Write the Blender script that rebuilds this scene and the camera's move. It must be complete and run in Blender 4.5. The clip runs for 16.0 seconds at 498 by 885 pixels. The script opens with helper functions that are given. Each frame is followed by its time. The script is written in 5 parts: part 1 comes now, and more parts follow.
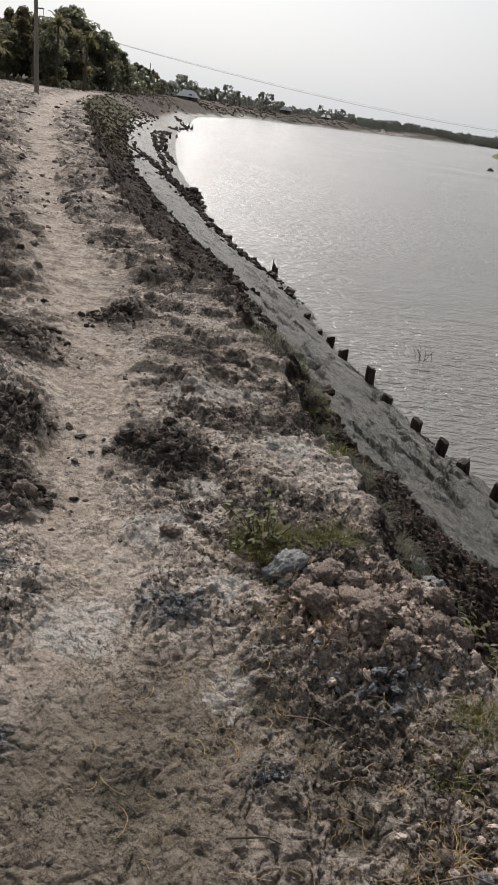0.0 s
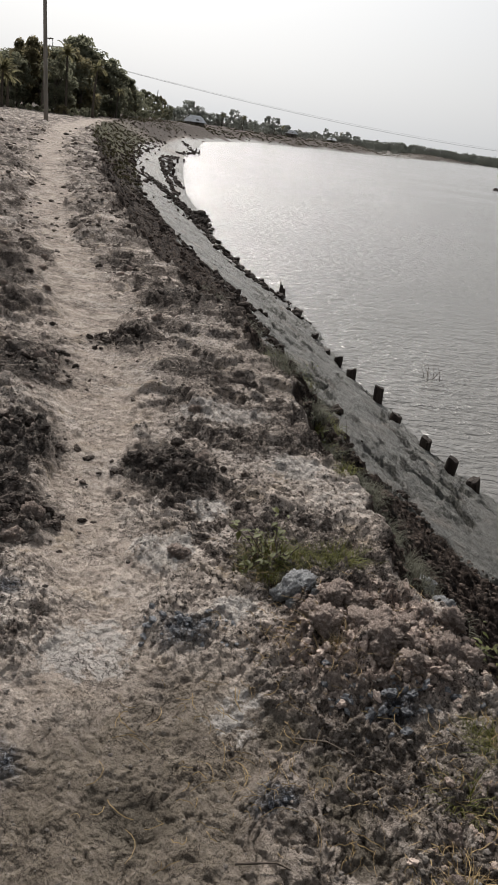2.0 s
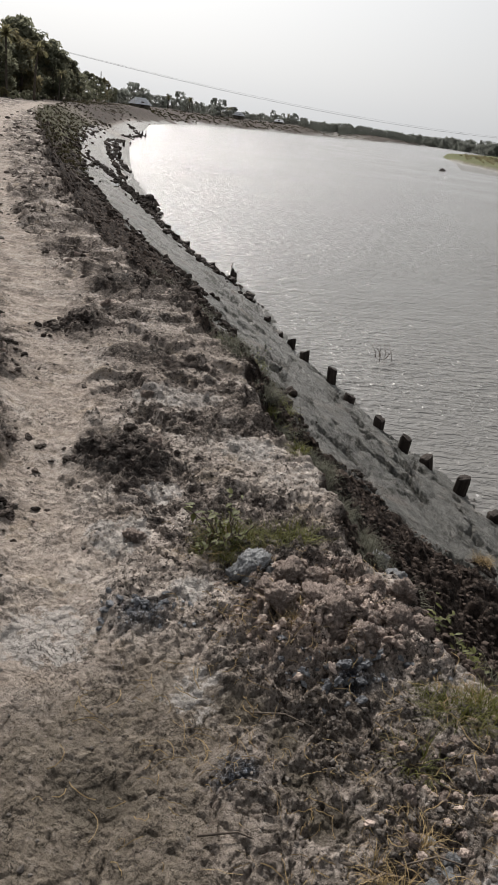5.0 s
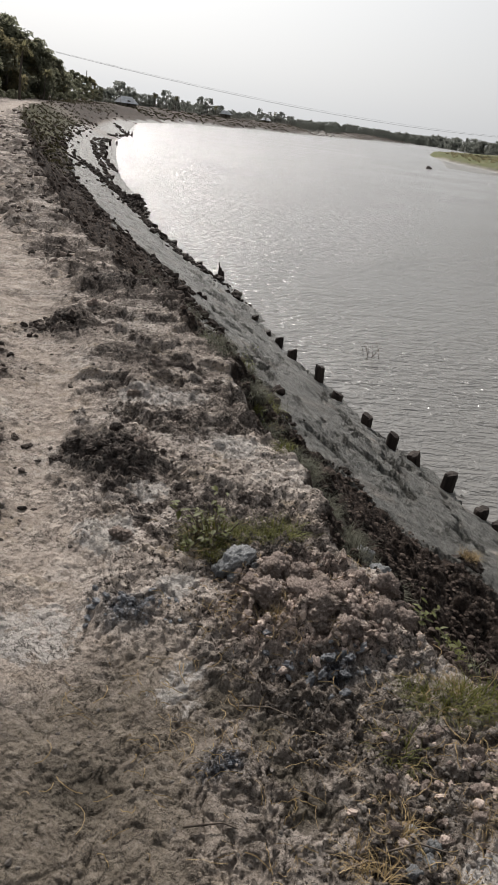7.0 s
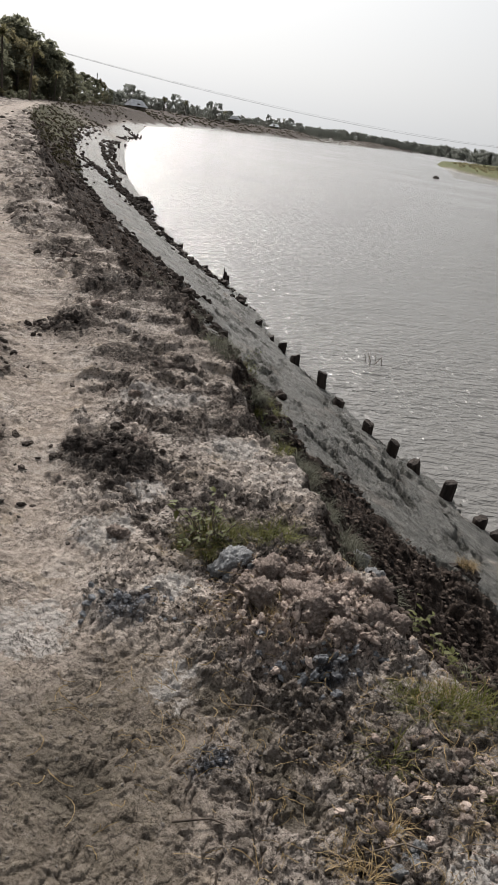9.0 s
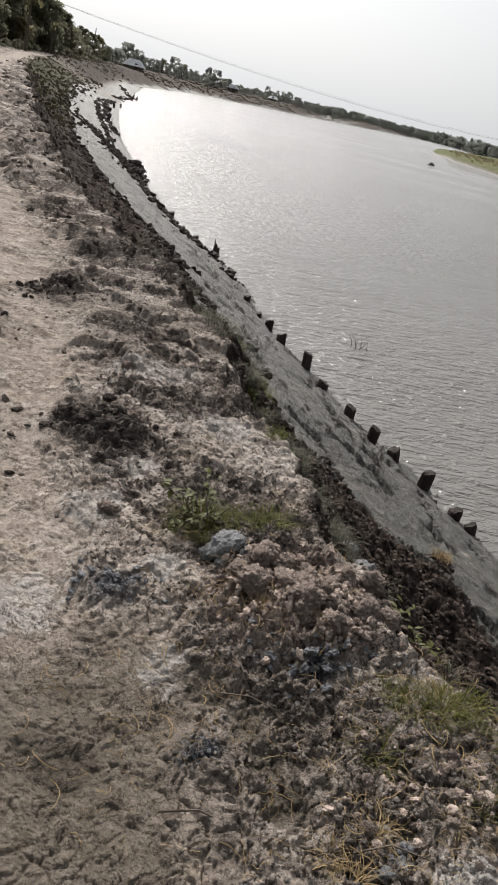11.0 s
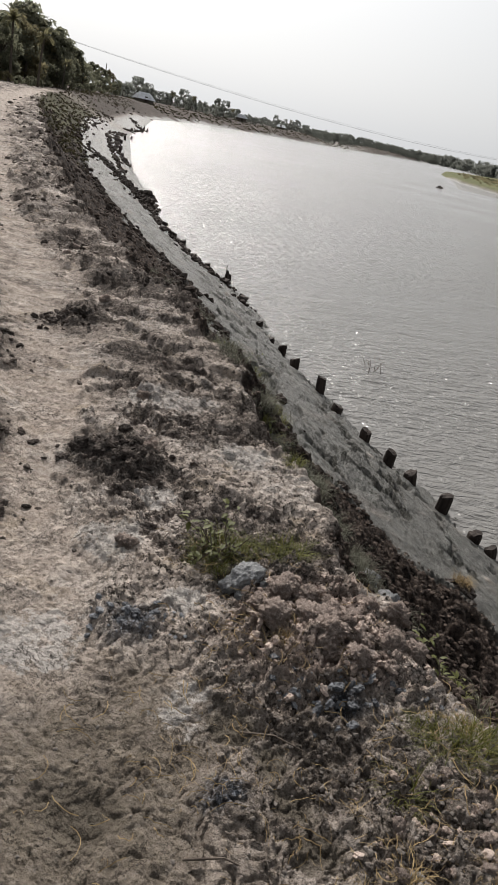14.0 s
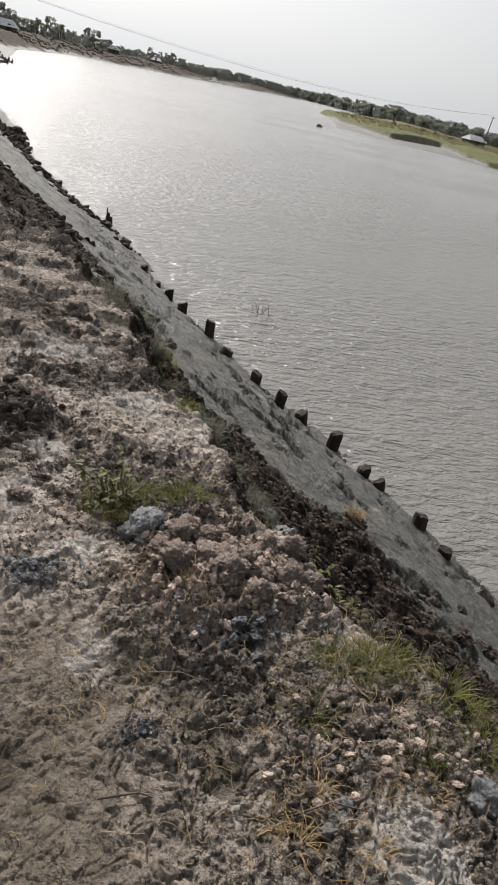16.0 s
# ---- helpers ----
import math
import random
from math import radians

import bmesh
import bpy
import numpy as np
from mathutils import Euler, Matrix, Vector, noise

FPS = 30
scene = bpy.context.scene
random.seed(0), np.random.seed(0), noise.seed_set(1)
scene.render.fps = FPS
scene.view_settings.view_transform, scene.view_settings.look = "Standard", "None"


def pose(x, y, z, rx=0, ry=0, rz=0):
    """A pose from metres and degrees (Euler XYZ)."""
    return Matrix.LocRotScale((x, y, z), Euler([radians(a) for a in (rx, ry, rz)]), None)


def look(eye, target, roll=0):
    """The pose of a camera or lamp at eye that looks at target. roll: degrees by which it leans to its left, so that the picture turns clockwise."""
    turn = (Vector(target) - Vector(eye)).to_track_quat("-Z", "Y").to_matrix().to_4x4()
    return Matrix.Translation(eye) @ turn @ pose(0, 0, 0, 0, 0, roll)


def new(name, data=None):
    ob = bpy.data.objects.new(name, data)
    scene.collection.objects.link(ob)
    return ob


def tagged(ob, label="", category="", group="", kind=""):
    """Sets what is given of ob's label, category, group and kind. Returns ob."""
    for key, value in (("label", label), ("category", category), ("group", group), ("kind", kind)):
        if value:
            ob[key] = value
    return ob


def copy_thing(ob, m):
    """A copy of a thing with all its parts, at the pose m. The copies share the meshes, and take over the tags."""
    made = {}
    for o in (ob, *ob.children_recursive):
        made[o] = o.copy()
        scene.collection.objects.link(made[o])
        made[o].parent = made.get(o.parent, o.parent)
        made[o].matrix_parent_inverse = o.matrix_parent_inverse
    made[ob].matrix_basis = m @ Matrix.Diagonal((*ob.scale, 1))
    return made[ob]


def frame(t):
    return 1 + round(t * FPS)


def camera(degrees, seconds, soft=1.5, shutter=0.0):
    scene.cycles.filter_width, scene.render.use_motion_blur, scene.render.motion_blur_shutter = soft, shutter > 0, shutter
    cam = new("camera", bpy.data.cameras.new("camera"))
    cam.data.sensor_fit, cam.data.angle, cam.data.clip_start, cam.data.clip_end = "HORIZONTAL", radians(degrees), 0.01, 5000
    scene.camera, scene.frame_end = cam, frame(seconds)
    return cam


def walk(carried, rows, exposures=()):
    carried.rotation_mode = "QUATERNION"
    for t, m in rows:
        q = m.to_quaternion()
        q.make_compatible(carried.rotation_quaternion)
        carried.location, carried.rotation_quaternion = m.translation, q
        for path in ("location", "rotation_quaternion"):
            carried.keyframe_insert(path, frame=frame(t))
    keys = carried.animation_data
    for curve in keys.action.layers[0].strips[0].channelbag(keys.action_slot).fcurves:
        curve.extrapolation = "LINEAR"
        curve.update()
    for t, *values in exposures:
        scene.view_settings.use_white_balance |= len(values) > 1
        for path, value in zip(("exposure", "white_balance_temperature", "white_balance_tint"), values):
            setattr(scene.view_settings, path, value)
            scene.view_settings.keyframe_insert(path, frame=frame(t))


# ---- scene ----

# The camera: a phone held at arm's height on the crest of the embankment.
PATH = [
    (0.0, 0.0, 0.0, 1.5, 0.0, -24.3, 9.2), (0.5, -0.006, 0.001, 1.504, 1.15, -22.87, 9.27),
    (1.0, 0.007, -0.001, 1.501, 0.63, -23.39, 8.36), (1.5, 0.006, 0.005, 1.497, 0.81, -23.08, 8.7),
    (2.0, 0.008, -0.001, 1.501, 1.03, -22.86, 8.29), (2.5, 0.009, 0.0, 1.494, 0.84, -23.74, 8.08),
    (3.0, 0.006, -0.007, 1.501, 0.42, -23.54, 8.32), (3.5, 0.009, -0.001, 1.495, 0.24, -23.62, 7.89),
    (4.0, 0.01, -0.007, 1.502, -0.04, -23.37, 8.12), (4.5, 0.024, -0.019, 1.503, -1.65, -23.34, 7.83),
    (4.7, 0.026, -0.021, 1.501, -2.33, -23.56, 8.02), (7.0, 0.046, -0.051, 1.511, -3.6, -23.54, 7.77),
    (7.5, 0.048, -0.053, 1.509, -3.8, -23.39, 8.12), (8.0, 0.052, -0.062, 1.511, -3.57, -23.49, 8.06),
    (8.5, 0.051, -0.067, 1.513, -3.35, -23.59, 9.06), (9.0, 0.056, -0.075, 1.511, -3.43, -23.19, 9.05),
    (9.2, 0.052, -0.08, 1.512, -3.18, -23.56, 9.75), (11.3, -0.039, 0.0, 1.494, -6.03, -24.73, 14.12),
    (11.5, -0.041, 0.008, 1.49, -5.81, -24.81, 13.81), (12.0, -0.038, 0.018, 1.495, -5.19, -24.09, 13.43),
    (12.5, -0.036, 0.024, 1.498, -4.66, -23.92, 13.02), (13.0, -0.044, 0.018, 1.501, -4.29, -23.3, 12.84),
    (13.5, -0.049, 0.023, 1.499, -3.68, -23.44, 12.6), (14.0, -0.045, 0.024, 1.502, -4.24, -23.11, 12.3),
    (14.5, -0.051, 0.03, 1.498, -4.91, -23.59, 12.62), (15.0, -0.063, 0.051, 1.488, -7.09, -24.15, 13.95),
    (15.5, -0.085, 0.072, 1.477, -10.17, -25.16, 15.26), (16.0, -0.046, 0.019, 1.491, -14.08, -25.34, 13.59),
]
cam = camera(37.1, 16.0, soft=1.1)
walk(cam, [(t, pose(x, y, z, 90 + pitch, 0, yaw) @ pose(0, 0, 0, 0, 0, roll)) for t, x, y, z, yaw, pitch, roll in PATH],
     [(0.0, -0.08), (4.0, -0.06), (7.5, -0.02), (11.5, 0.1), (13.5, 0.04), (15.0, 0.03), (16.0, 0.13)])

# ---- light: a hazy white sky with the sun behind the haze, ahead and to the left ----
SUN_AZ, SUN_EL = -15.0, 37.0
world = bpy.data.worlds.new("hazy_sky")
scene.world = world
world.use_nodes = True
wn, wl = world.node_tree.nodes, world.node_tree.links
wn.clear()
sky = wn.new("ShaderNodeTexSky")
sky.sky_type, sky.sun_disc = "NISHITA", False
sky.sun_elevation, sky.sun_rotation = radians(SUN_EL), radians(SUN_AZ)
sky.air_density, sky.dust_density, sky.ozone_density = 1.0, 5.0, 1.0
bg_sky, bg_haze = wn.new("ShaderNodeBackground"), wn.new("ShaderNodeBackground")
bg_sky.inputs["Strength"].default_value = 0.015
pale = wn.new("ShaderNodeHueSaturation")
pale.inputs["Saturation"].default_value = 0.6
wl.new(sky.outputs[0], pale.inputs["Color"])
wl.new(pale.outputs[0], bg_sky.inputs["Color"])
a, e = radians(SUN_AZ), radians(SUN_EL)
SUN_WAY = (math.sin(a) * math.cos(e), math.cos(a) * math.cos(e), math.sin(e))
way, dot = wn.new("ShaderNodeTexCoord"), wn.new("ShaderNodeVectorMath")
dot.operation = "DOT_PRODUCT"
dot.inputs[1].default_value = SUN_WAY
wl.new(way.outputs["Generated"], dot.inputs[0])
chain = dot.outputs["Value"]
for op, value in (("ARCCOSINE", 0.0), ("MULTIPLY", -1.0 / radians(40)), ("EXPONENT", 0.0), ("MULTIPLY", 1.64), ("ADD", 0.12)):
    step = wn.new("ShaderNodeMath")
    step.operation = op
    wl.new(chain, step.inputs[0])
    step.inputs[1].default_value = value
    chain = step.outputs[0]
bg_haze.inputs["Color"].default_value = (0.955, 0.975, 1.0, 1)
wl.new(chain, bg_haze.inputs["Strength"])
add_sky, out_sky = wn.new("ShaderNodeAddShader"), wn.new("ShaderNodeOutputWorld")
wl.new(bg_sky.outputs[0], add_sky.inputs[0])
wl.new(bg_haze.outputs[0], add_sky.inputs[1])
wl.new(add_sky.outputs[0], out_sky.inputs["Surface"])
sun = new("sun", bpy.data.lights.new("sun", "SUN"))
sun.data.energy, sun.data.angle, sun.data.color = 4.6, radians(6), (1.0, 0.943, 0.885)
sun.matrix_world = look(Vector(SUN_WAY) * 60, (0, 0, 0))


# ---- noise on arrays ----
def lattice(ix, iy, seed):
    n = (ix.astype(np.int64) * 374761393 + iy.astype(np.int64) * 668265263 + seed * 974634777) & 0xFFFFFFFF
    n = ((n ^ (n >> 13)) * 1274126177) & 0xFFFFFFFF
    return ((n ^ (n >> 16)) & 0xFFFFFF) / float(0xFFFFFF)


def vnoise(x, y, seed=0):
    ix, iy = np.floor(x), np.floor(y)
    fx, fy = x - ix, y - iy
    fx, fy = fx * fx * (3 - 2 * fx), fy * fy * (3 - 2 * fy)
    a0, b0 = lattice(ix, iy, seed), lattice(ix + 1, iy, seed)
    a1, b1 = lattice(ix, iy + 1, seed), lattice(ix + 1, iy + 1, seed)
    return (a0 + (b0 - a0) * fx) * (1 - fy) + (a1 + (b1 - a1) * fx) * fy


def fbm(x, y, size, octaves=4, seed=0, rough=0.5):
    total, amp, top, f = 0 * x, 1.0, 0.0, 1.0 / size
    for k in range(octaves):
        c, s = math.cos(k * 1.1), math.sin(k * 1.1)
        total = total + amp * vnoise((c * x - s * y) * f + 7.3 * k, (s * x + c * y) * f - 3.1 * k, seed + 31 * k)
        top, amp, f = top + amp, amp * rough, f * 2.07
    return total / top


def gnoise(x, y, seed=0):
    """Gradient noise, about -1 to 1."""
    ix, iy = np.floor(x), np.floor(y)
    fx, fy = x - ix, y - iy
    ux, uy = fx * fx * fx * (fx * (fx * 6 - 15) + 10), fy * fy * fy * (fy * (fy * 6 - 15) + 10)
    corner = []
    for dx, dy in ((0, 0), (1, 0), (0, 1), (1, 1)):
        q = 6.2832 * lattice(ix + dx, iy + dy, seed)
        corner.append(np.cos(q) * (fx - dx) + np.sin(q) * (fy - dy))
    a0, b0, a1, b1 = corner
    return 1.5 * ((a0 + (b0 - a0) * ux) * (1 - uy) + (a1 + (b1 - a1) * ux) * uy)


def billow(x, y, size, seed=0):
    """Rounded lumps with sharp creases between them, 0 to 1."""
    c, s = math.cos(seed * 1.3), math.sin(seed * 1.3)
    return np.abs(gnoise((c * x - s * y) / size, (s * x + c * y) / size, seed))


def lumps(x, y, size, seed=0, fill=0.8):
    """Heights 0 to 1 of crumbs of about that size, lying side by side, some missing."""
    gx, gy = x / size, y / size
    gx = gx + 0.45 * (vnoise(gx * 1.7, gy * 1.7, seed + 5) - 0.5)
    gy = gy + 0.45 * (vnoise(gx * 1.7 + 9, gy * 1.7, seed + 6) - 0.5)
    ix, iy, best = np.floor(gx), np.floor(gy), 0 * x
    for dx in (-1, 0, 1):
        for dy in (-1, 0, 1):
            cx, cy = ix + dx, iy + dy
            px, py = cx + lattice(cx, cy, seed), cy + lattice(cx, cy, seed + 1)
            r = 0.35 + 0.45 * lattice(cx, cy, seed + 2)
            on = lattice(cx, cy, seed + 3) < fill
            d = ((gx - px) ** 2 + (gy - py) ** 2) / r**2
            best = np.maximum(best, np.where(on, np.sqrt(np.clip(1 - d, 0, 1)) * r * 1.3, 0))
    return best


def ease(v, a, b):
    t = np.clip((v - a) / (b - a), 0, 1)
    return t * t * (3 - 2 * t)


def line_of(table):
    ys, xs = np.array([p[0] for p in table], float), np.array([p[1] for p in table], float)
    return lambda y: np.interp(y, ys, xs)


# ---- the plan: crest edge, foot of the earth slope and waterline, as (y, x) ----
WATER_Z = -3.0
edge_of = line_of([(-60, 2.5), (0, 1.6), (1.25, 1.12), (1.4, 1.06), (1.6, 0.96), (1.75, 0.86), (2.0, 0.76), (2.2, 0.68), (2.45, 0.58), (3.0, 0.44), (3.65, 0.36), (4.4, 0.14), (4.8, -0.04), (5.3, -0.2),
                   (6.3, -0.46), (7.0, -0.76), (7.7, -1.06), (8.4, -1.45), (9.4, -1.95), (11.2, -2.6), (14.2, -3.55), (17.6, -4.5), (23.9, -6.3), (36.7, -9.9), (58, -15.8), (77, -20.5), (110, -25.5)])
foot_of = line_of([(-60, 5), (0, 3.7), (3.5, 2.9), (4.9, 2.4), (5.9, 1.8), (7.8, 1.14), (9.2, 0.8), (11.3, 0.0), (15, -0.76), (19.2, -2.4),
                   (31.6, -6.3), (58, -12.4), (80, -16.5), (110, -20)])
shore_of = line_of([(-60, 8.5), (0, 5.8), (4, 5.1), (6.2, 4.58), (7.5, 4.23), (8.9, 3.8), (10.0, 3.4), (11.5, 2.74), (13.9, 2.08), (15.3, 1.58),
                    (18.9, 0.93), (21.4, 0.21), (24.8, -1.2), (31.6, -3.2), (38.6, -4.64), (54.5, -8.0), (90, -13.8), (110, -16.5)])
path_of = line_of([(-20, 0), (0.6, -0.25), (1.2, -0.33), (2.08, -0.48), (2.64, -0.62), (3.18, -0.75), (4.1, -0.94), (6.2, -1.68), (8.2, -2.4),
                   (11, -3.45), (17, -5.4), (27, -8.7), (50, -15.0), (110, -27)])
half_of = line_of([(0, 0.5), (1.2, 0.42), (2.0, 0.3), (2.7, 0.17), (4.1, 0.22), (6.2, 0.26), (11, 0.25), (27, 0.45), (60, 0.7)])
RIVER = [(8.5, -60), (5.8, 0), (5.1, 4), (4.23, 7.5), (3.4, 10), (2.74, 11.5), (2.08, 13.9), (0.93, 18.9), (-1.2, 24.8), (-3.2, 31.6), (-8, 54.5),
         (-13.8, 90), (-20.9, 160), (-23, 180), (-20, 225), (-18, 248), (-10, 268), (10, 322), (39, 381), (93, 538), (162, 730), (330, 1300),
         (420, 1300), (150, 480), (68, 285), (52, 205), (41, 156), (50, 144), (67, 135), (120, 100), (200, 40), (240, -60)]


spit_of = line_of([(-180, 900), (12, 900), (13.2, 272), (15, 212), (17, 188), (18.7, 172), (20.5, 184), (22.2, 196), (24, 164), (26, 150), (30, 140), (60, 130), (180, 130)])


def river_side(x, y):
    """Metres from the waterline: positive on land, negative in the river."""
    best, inside = np.full(x.shape, 1e9), np.zeros(x.shape, bool)
    for (ax, ay), (bx, by) in zip(RIVER, RIVER[1:] + RIVER[:1]):
        t = np.clip(((x - ax) * (bx - ax) + (y - ay) * (by - ay)) / ((bx - ax) ** 2 + (by - ay) ** 2), 0, 1)
        best = np.minimum(best, (x - ax - t * (bx - ax)) ** 2 + (y - ay - t * (by - ay)) ** 2)
        if ay != by:
            inside ^= ((ay > y) != (by > y)) & (x < (bx - ax) * (y - ay) / (by - ay) + ax)
    return np.where(inside, -1, 1) * np.sqrt(best)


def spot(x, y, cx, cy, r, soft=0.6, seed=3):
    d = np.hypot(x - cx, y - cy) / r + 0.9 * (fbm(x, y, r * 0.7, 3, seed) - 0.5)
    return 1 - ease(d, 1 - soft, 1 + soft * 0.4)


# Heaps of dug clods, dark wet spots, salt patches and hollows on the crest: x, y, radius.
HEAPS = [(-0.36, 2.98, 0.26), (-0.86, 2.45, 0.2), (-1.15, 3.05, 0.3), (-1.55, 4.1, 0.42), (-1.05, 4.95, 0.28), (-0.5, 4.4, 0.22), (-0.7, 6.35, 0.5),
         (0.28, 2.25, 0.22), (-2.6, 6.2, 0.5)]
WETS = [(-0.14, 1.9, 0.1), (-0.53, 1.34, 0.08), (-0.75, 2.0, 0.06), (0.17, 1.32, 0.07), (0.5, 1.68, 0.07)]
SALTS = [(-0.3, 2.35, 0.16), (-0.17, 2.72, 0.12), (-0.42, 1.8, 0.22), (0.0, 2.05, 0.1), (0.05, 1.6, 0.14), (-0.2, 3.7, 0.3), (0.2, 3.2, 0.2), (0.8, 1.0, 0.2)]
RUTS = [(0.3, 1.45, 0.07), (0.35, 1.32, 0.07), (0.4, 1.2, 0.07), (0.18, 1.55, 0.08), (-0.15, 1.25, 0.12)]


def lie(x, y):
    """Height of the ground and what it is made of, at arrays of places."""
    r = np.hypot(x, y)
    near = 1 - ease(r, 60, 160)
    wob = (fbm(x, y, 1.2, 4, 11) - 0.5) * (0.22 + 0.025 * np.clip(y, 0, 60))
    nick = (fbm(x, y, 0.28, 4, 12, 0.6) - 0.5) * 0.3 * (1 - ease(y, 12, 30))
    e, f, w = edge_of(y) + wob + nick, foot_of(y) + 0.5 * wob, shore_of(y)
    t1, t2 = np.clip((x - e) / (f - e), 0, 1), np.clip((x - f) / (w - f), 0, 1)
    bank = -1.8 * (0.75 * t1 + 0.25 * ease(t1, 0, 0.45)) - 1.2 * t2 - np.clip((x - w) * 0.4, 0, 4) - 0.09 * ease(t1, 0.0, 0.1) * (1 - ease(t1, 0.25, 1.0))
    d = river_side(x, y)
    left = np.interp(d, [-10, 0, 4.5, 7.5, 40], [-4, 0, 1.2, 3.0, 3.1])
    far = np.interp(d, [-10, 0, 4, 14, 30, 90], [-4, 0, 1.2, 2.7, 3.1, 3.4])
    bank_r = spit_of(np.degrees(np.arctan2(x, y)))
    turf = ease(r + 3 * (fbm(x, y, 6, 3, 53) - 0.5), bank_r - 0.6, bank_r + 0.8)
    flat = np.interp(d, [-10, -1, 1, 20], [-4, -0.3, 0.08, 0.25]) + turf * (0.85 + 0.6 * np.exp(-((np.degrees(np.arctan2(x, y)) - 20.6) / 1.9) ** 2) + 0.5 * ease(r - bank_r, 4, 60)) * ease(d, 0, 2)
    ws = ease(x, 25, 40) * (1 - ease(y, 380, 520))
    far = far * (1 - ws) + flat * ws
    wl_ = (1 - ease(y, 180, 250)) * (1 - ease(x, 10, 25))
    plain = WATER_Z + left * wl_ + far * (1 - wl_)
    k = (1 - ease(y, 85, 108)) * (x < 12 + 0 * y)
    z = bank * k + plain * (1 - k)
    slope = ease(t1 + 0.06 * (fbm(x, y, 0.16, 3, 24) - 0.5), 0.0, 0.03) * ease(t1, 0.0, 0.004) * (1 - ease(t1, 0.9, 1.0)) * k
    mud = np.maximum(ease(t1 + 0.25 * (fbm(x, y, 0.5, 3, 23) - 0.5), 0.86, 0.97) * k, (1 - k) * ((1 - ease(d + 7 * (fbm(x, y, 9, 3, 57) - 0.5) * ease(y, 140, 200), 2.6 - 2.0 * ease(y, 140, 200), 4 - 2.0 * ease(y, 140, 200))) * (1 - ws) + (1 - turf) * ws))
    crest = (1 - ease(t1, 0.0, 0.04)) * k
    # trodden path
    off = np.abs(x - path_of(y) + 0.06 + 0.25 * (fbm(x, y, 0.6, 3, 41) - 0.5)) / (1.5 * half_of(y))
    path = (1 - ease(off + 0.8 * (fbm(x, y, 0.22, 3, 49) - 0.5), 0.35, 1.6)) * crest * ease(fbm(x, y, 0.5, 3, 47) + 0.35 * (1 - ease(off, 0, 1)), 0.35, 0.6)
    apron = (1 - ease(np.hypot((x + 0.2) / 0.5, (y - 1.1) / 0.7) + 0.6 * (fbm(x, y, 0.3, 3, 17) - 0.5), 0.6, 1.2)) * crest
    path = np.maximum(path, apron * 0.85)
    # ragged area of the nearest crest that gets a darker soil colour
    damp = (1 - ease(np.hypot((x - 0.3) / 1.0, (y - 1.2) / 0.75) + 0.8 * (fbm(x, y, 0.3, 4, 18) - 0.5), 0.7, 1.15)) * crest
    heap, wet, salt, rut = 0 * x, 0 * x, 0 * x, 0 * x
    for table, field in ((HEAPS, 0), (WETS, 1), (SALTS, 2), (RUTS, 3)):
        for cx, cy, rad in table:
            s = spot(x, y, cx, cy, rad)
            if field == 0: heap = np.maximum(heap, s)
            elif field == 1: wet = np.maximum(wet, s)
            elif field == 2: salt = np.maximum(salt, s)
            else: rut = np.maximum(rut, s)
    flank = ease(path_of(y) - half_of(y) - x, 0.0, 0.35) * crest
    patch = ease(fbm(x, y, 0.42, 5, 61, 0.66), 0.4, 0.6)
    tilth = np.clip(crest * (0.08 + 0.8 * patch) * (1 - 0.9 * path) + 0.05 * flank + 0.6 * heap, 0, 1.3) * (1 - rut) * (1 - 0.6 * salt)
    tilth = np.maximum(tilth * crest, 0.95 * slope)
    big = spot(x, y, 0.5, 1.95, 0.34) * (1 - ease(t1, 0.2, 0.5)) * k
    some = np.nonzero(r < 70)[0]
    xs, ys, rs = x[some], y[some], r[some]
    fade = lambda size: 1 - ease(rs, size * 85, size * 170)
    xw = xs + 0.035 * gnoise(xs / 0.11, ys / 0.11, 7) + 0.012 * gnoise(xs / 0.035, ys / 0.035, 8)
    yw = ys + 0.035 * gnoise(xs / 0.11 + 40, ys / 0.11, 7) + 0.012 * gnoise(xs / 0.035 + 40, ys / 0.035, 8)
    b1, b2, b3, b4 = billow(xw, yw, 0.24, 1), billow(xw, yw, 0.1, 2), billow(xw, yw, 0.045, 3), billow(xw, yw, 0.02, 4)
    b0 = billow(xs, ys, 0.75, 5)
    b5 = billow(xw, yw, 0.011, 6)
    farther = ease(rs, 4, 10)
    l1, l2, l3 = lumps(xw, yw, 0.13, 71, 0.8), lumps(xw, yw, 0.06, 72, 0.8), lumps(xw, yw, 0.028, 73, 0.85)
    l4 = np.zeros_like(xs)
    close = rs < 4.5
    l4[close] = lumps(xw[close], yw[close], 0.014, 74, 0.85)
    dug = (0.01 + 0.02 * farther) * b0 + (0.03 + 0.025 * farther) * l1 + (0.026 + 0.012 * farther) * l2 * fade(0.1) + 0.019 * l3 * fade(0.05) + 0.011 * l4 * fade(0.026) + 0.006 * b4 * fade(0.025)
    groove = lambda v, wide: np.minimum(v, wide) / wide
    plate = 0.02 * groove(b1, 0.05) + 0.012 * groove(b2, 0.09) * fade(0.1) + 0.006 * groove(b3, 0.15) * fade(0.045) + 0.012 * l2 * (b0 > 0.25) * fade(0.1) + 0.009 * l3 * fade(0.05) + 0.006 * l4 * fade(0.026) + 0.004 * b5 * fade(0.018)
    worn = 0.006 * groove(b2, 0.1) * fade(0.1) + 0.005 * groove(b3, 0.2) * fade(0.045) + 0.006 * l3 * fade(0.04) * (b1 > 0.2) + 0.004 * b4 * fade(0.025) + 0.003 * b5 * fade(0.018)
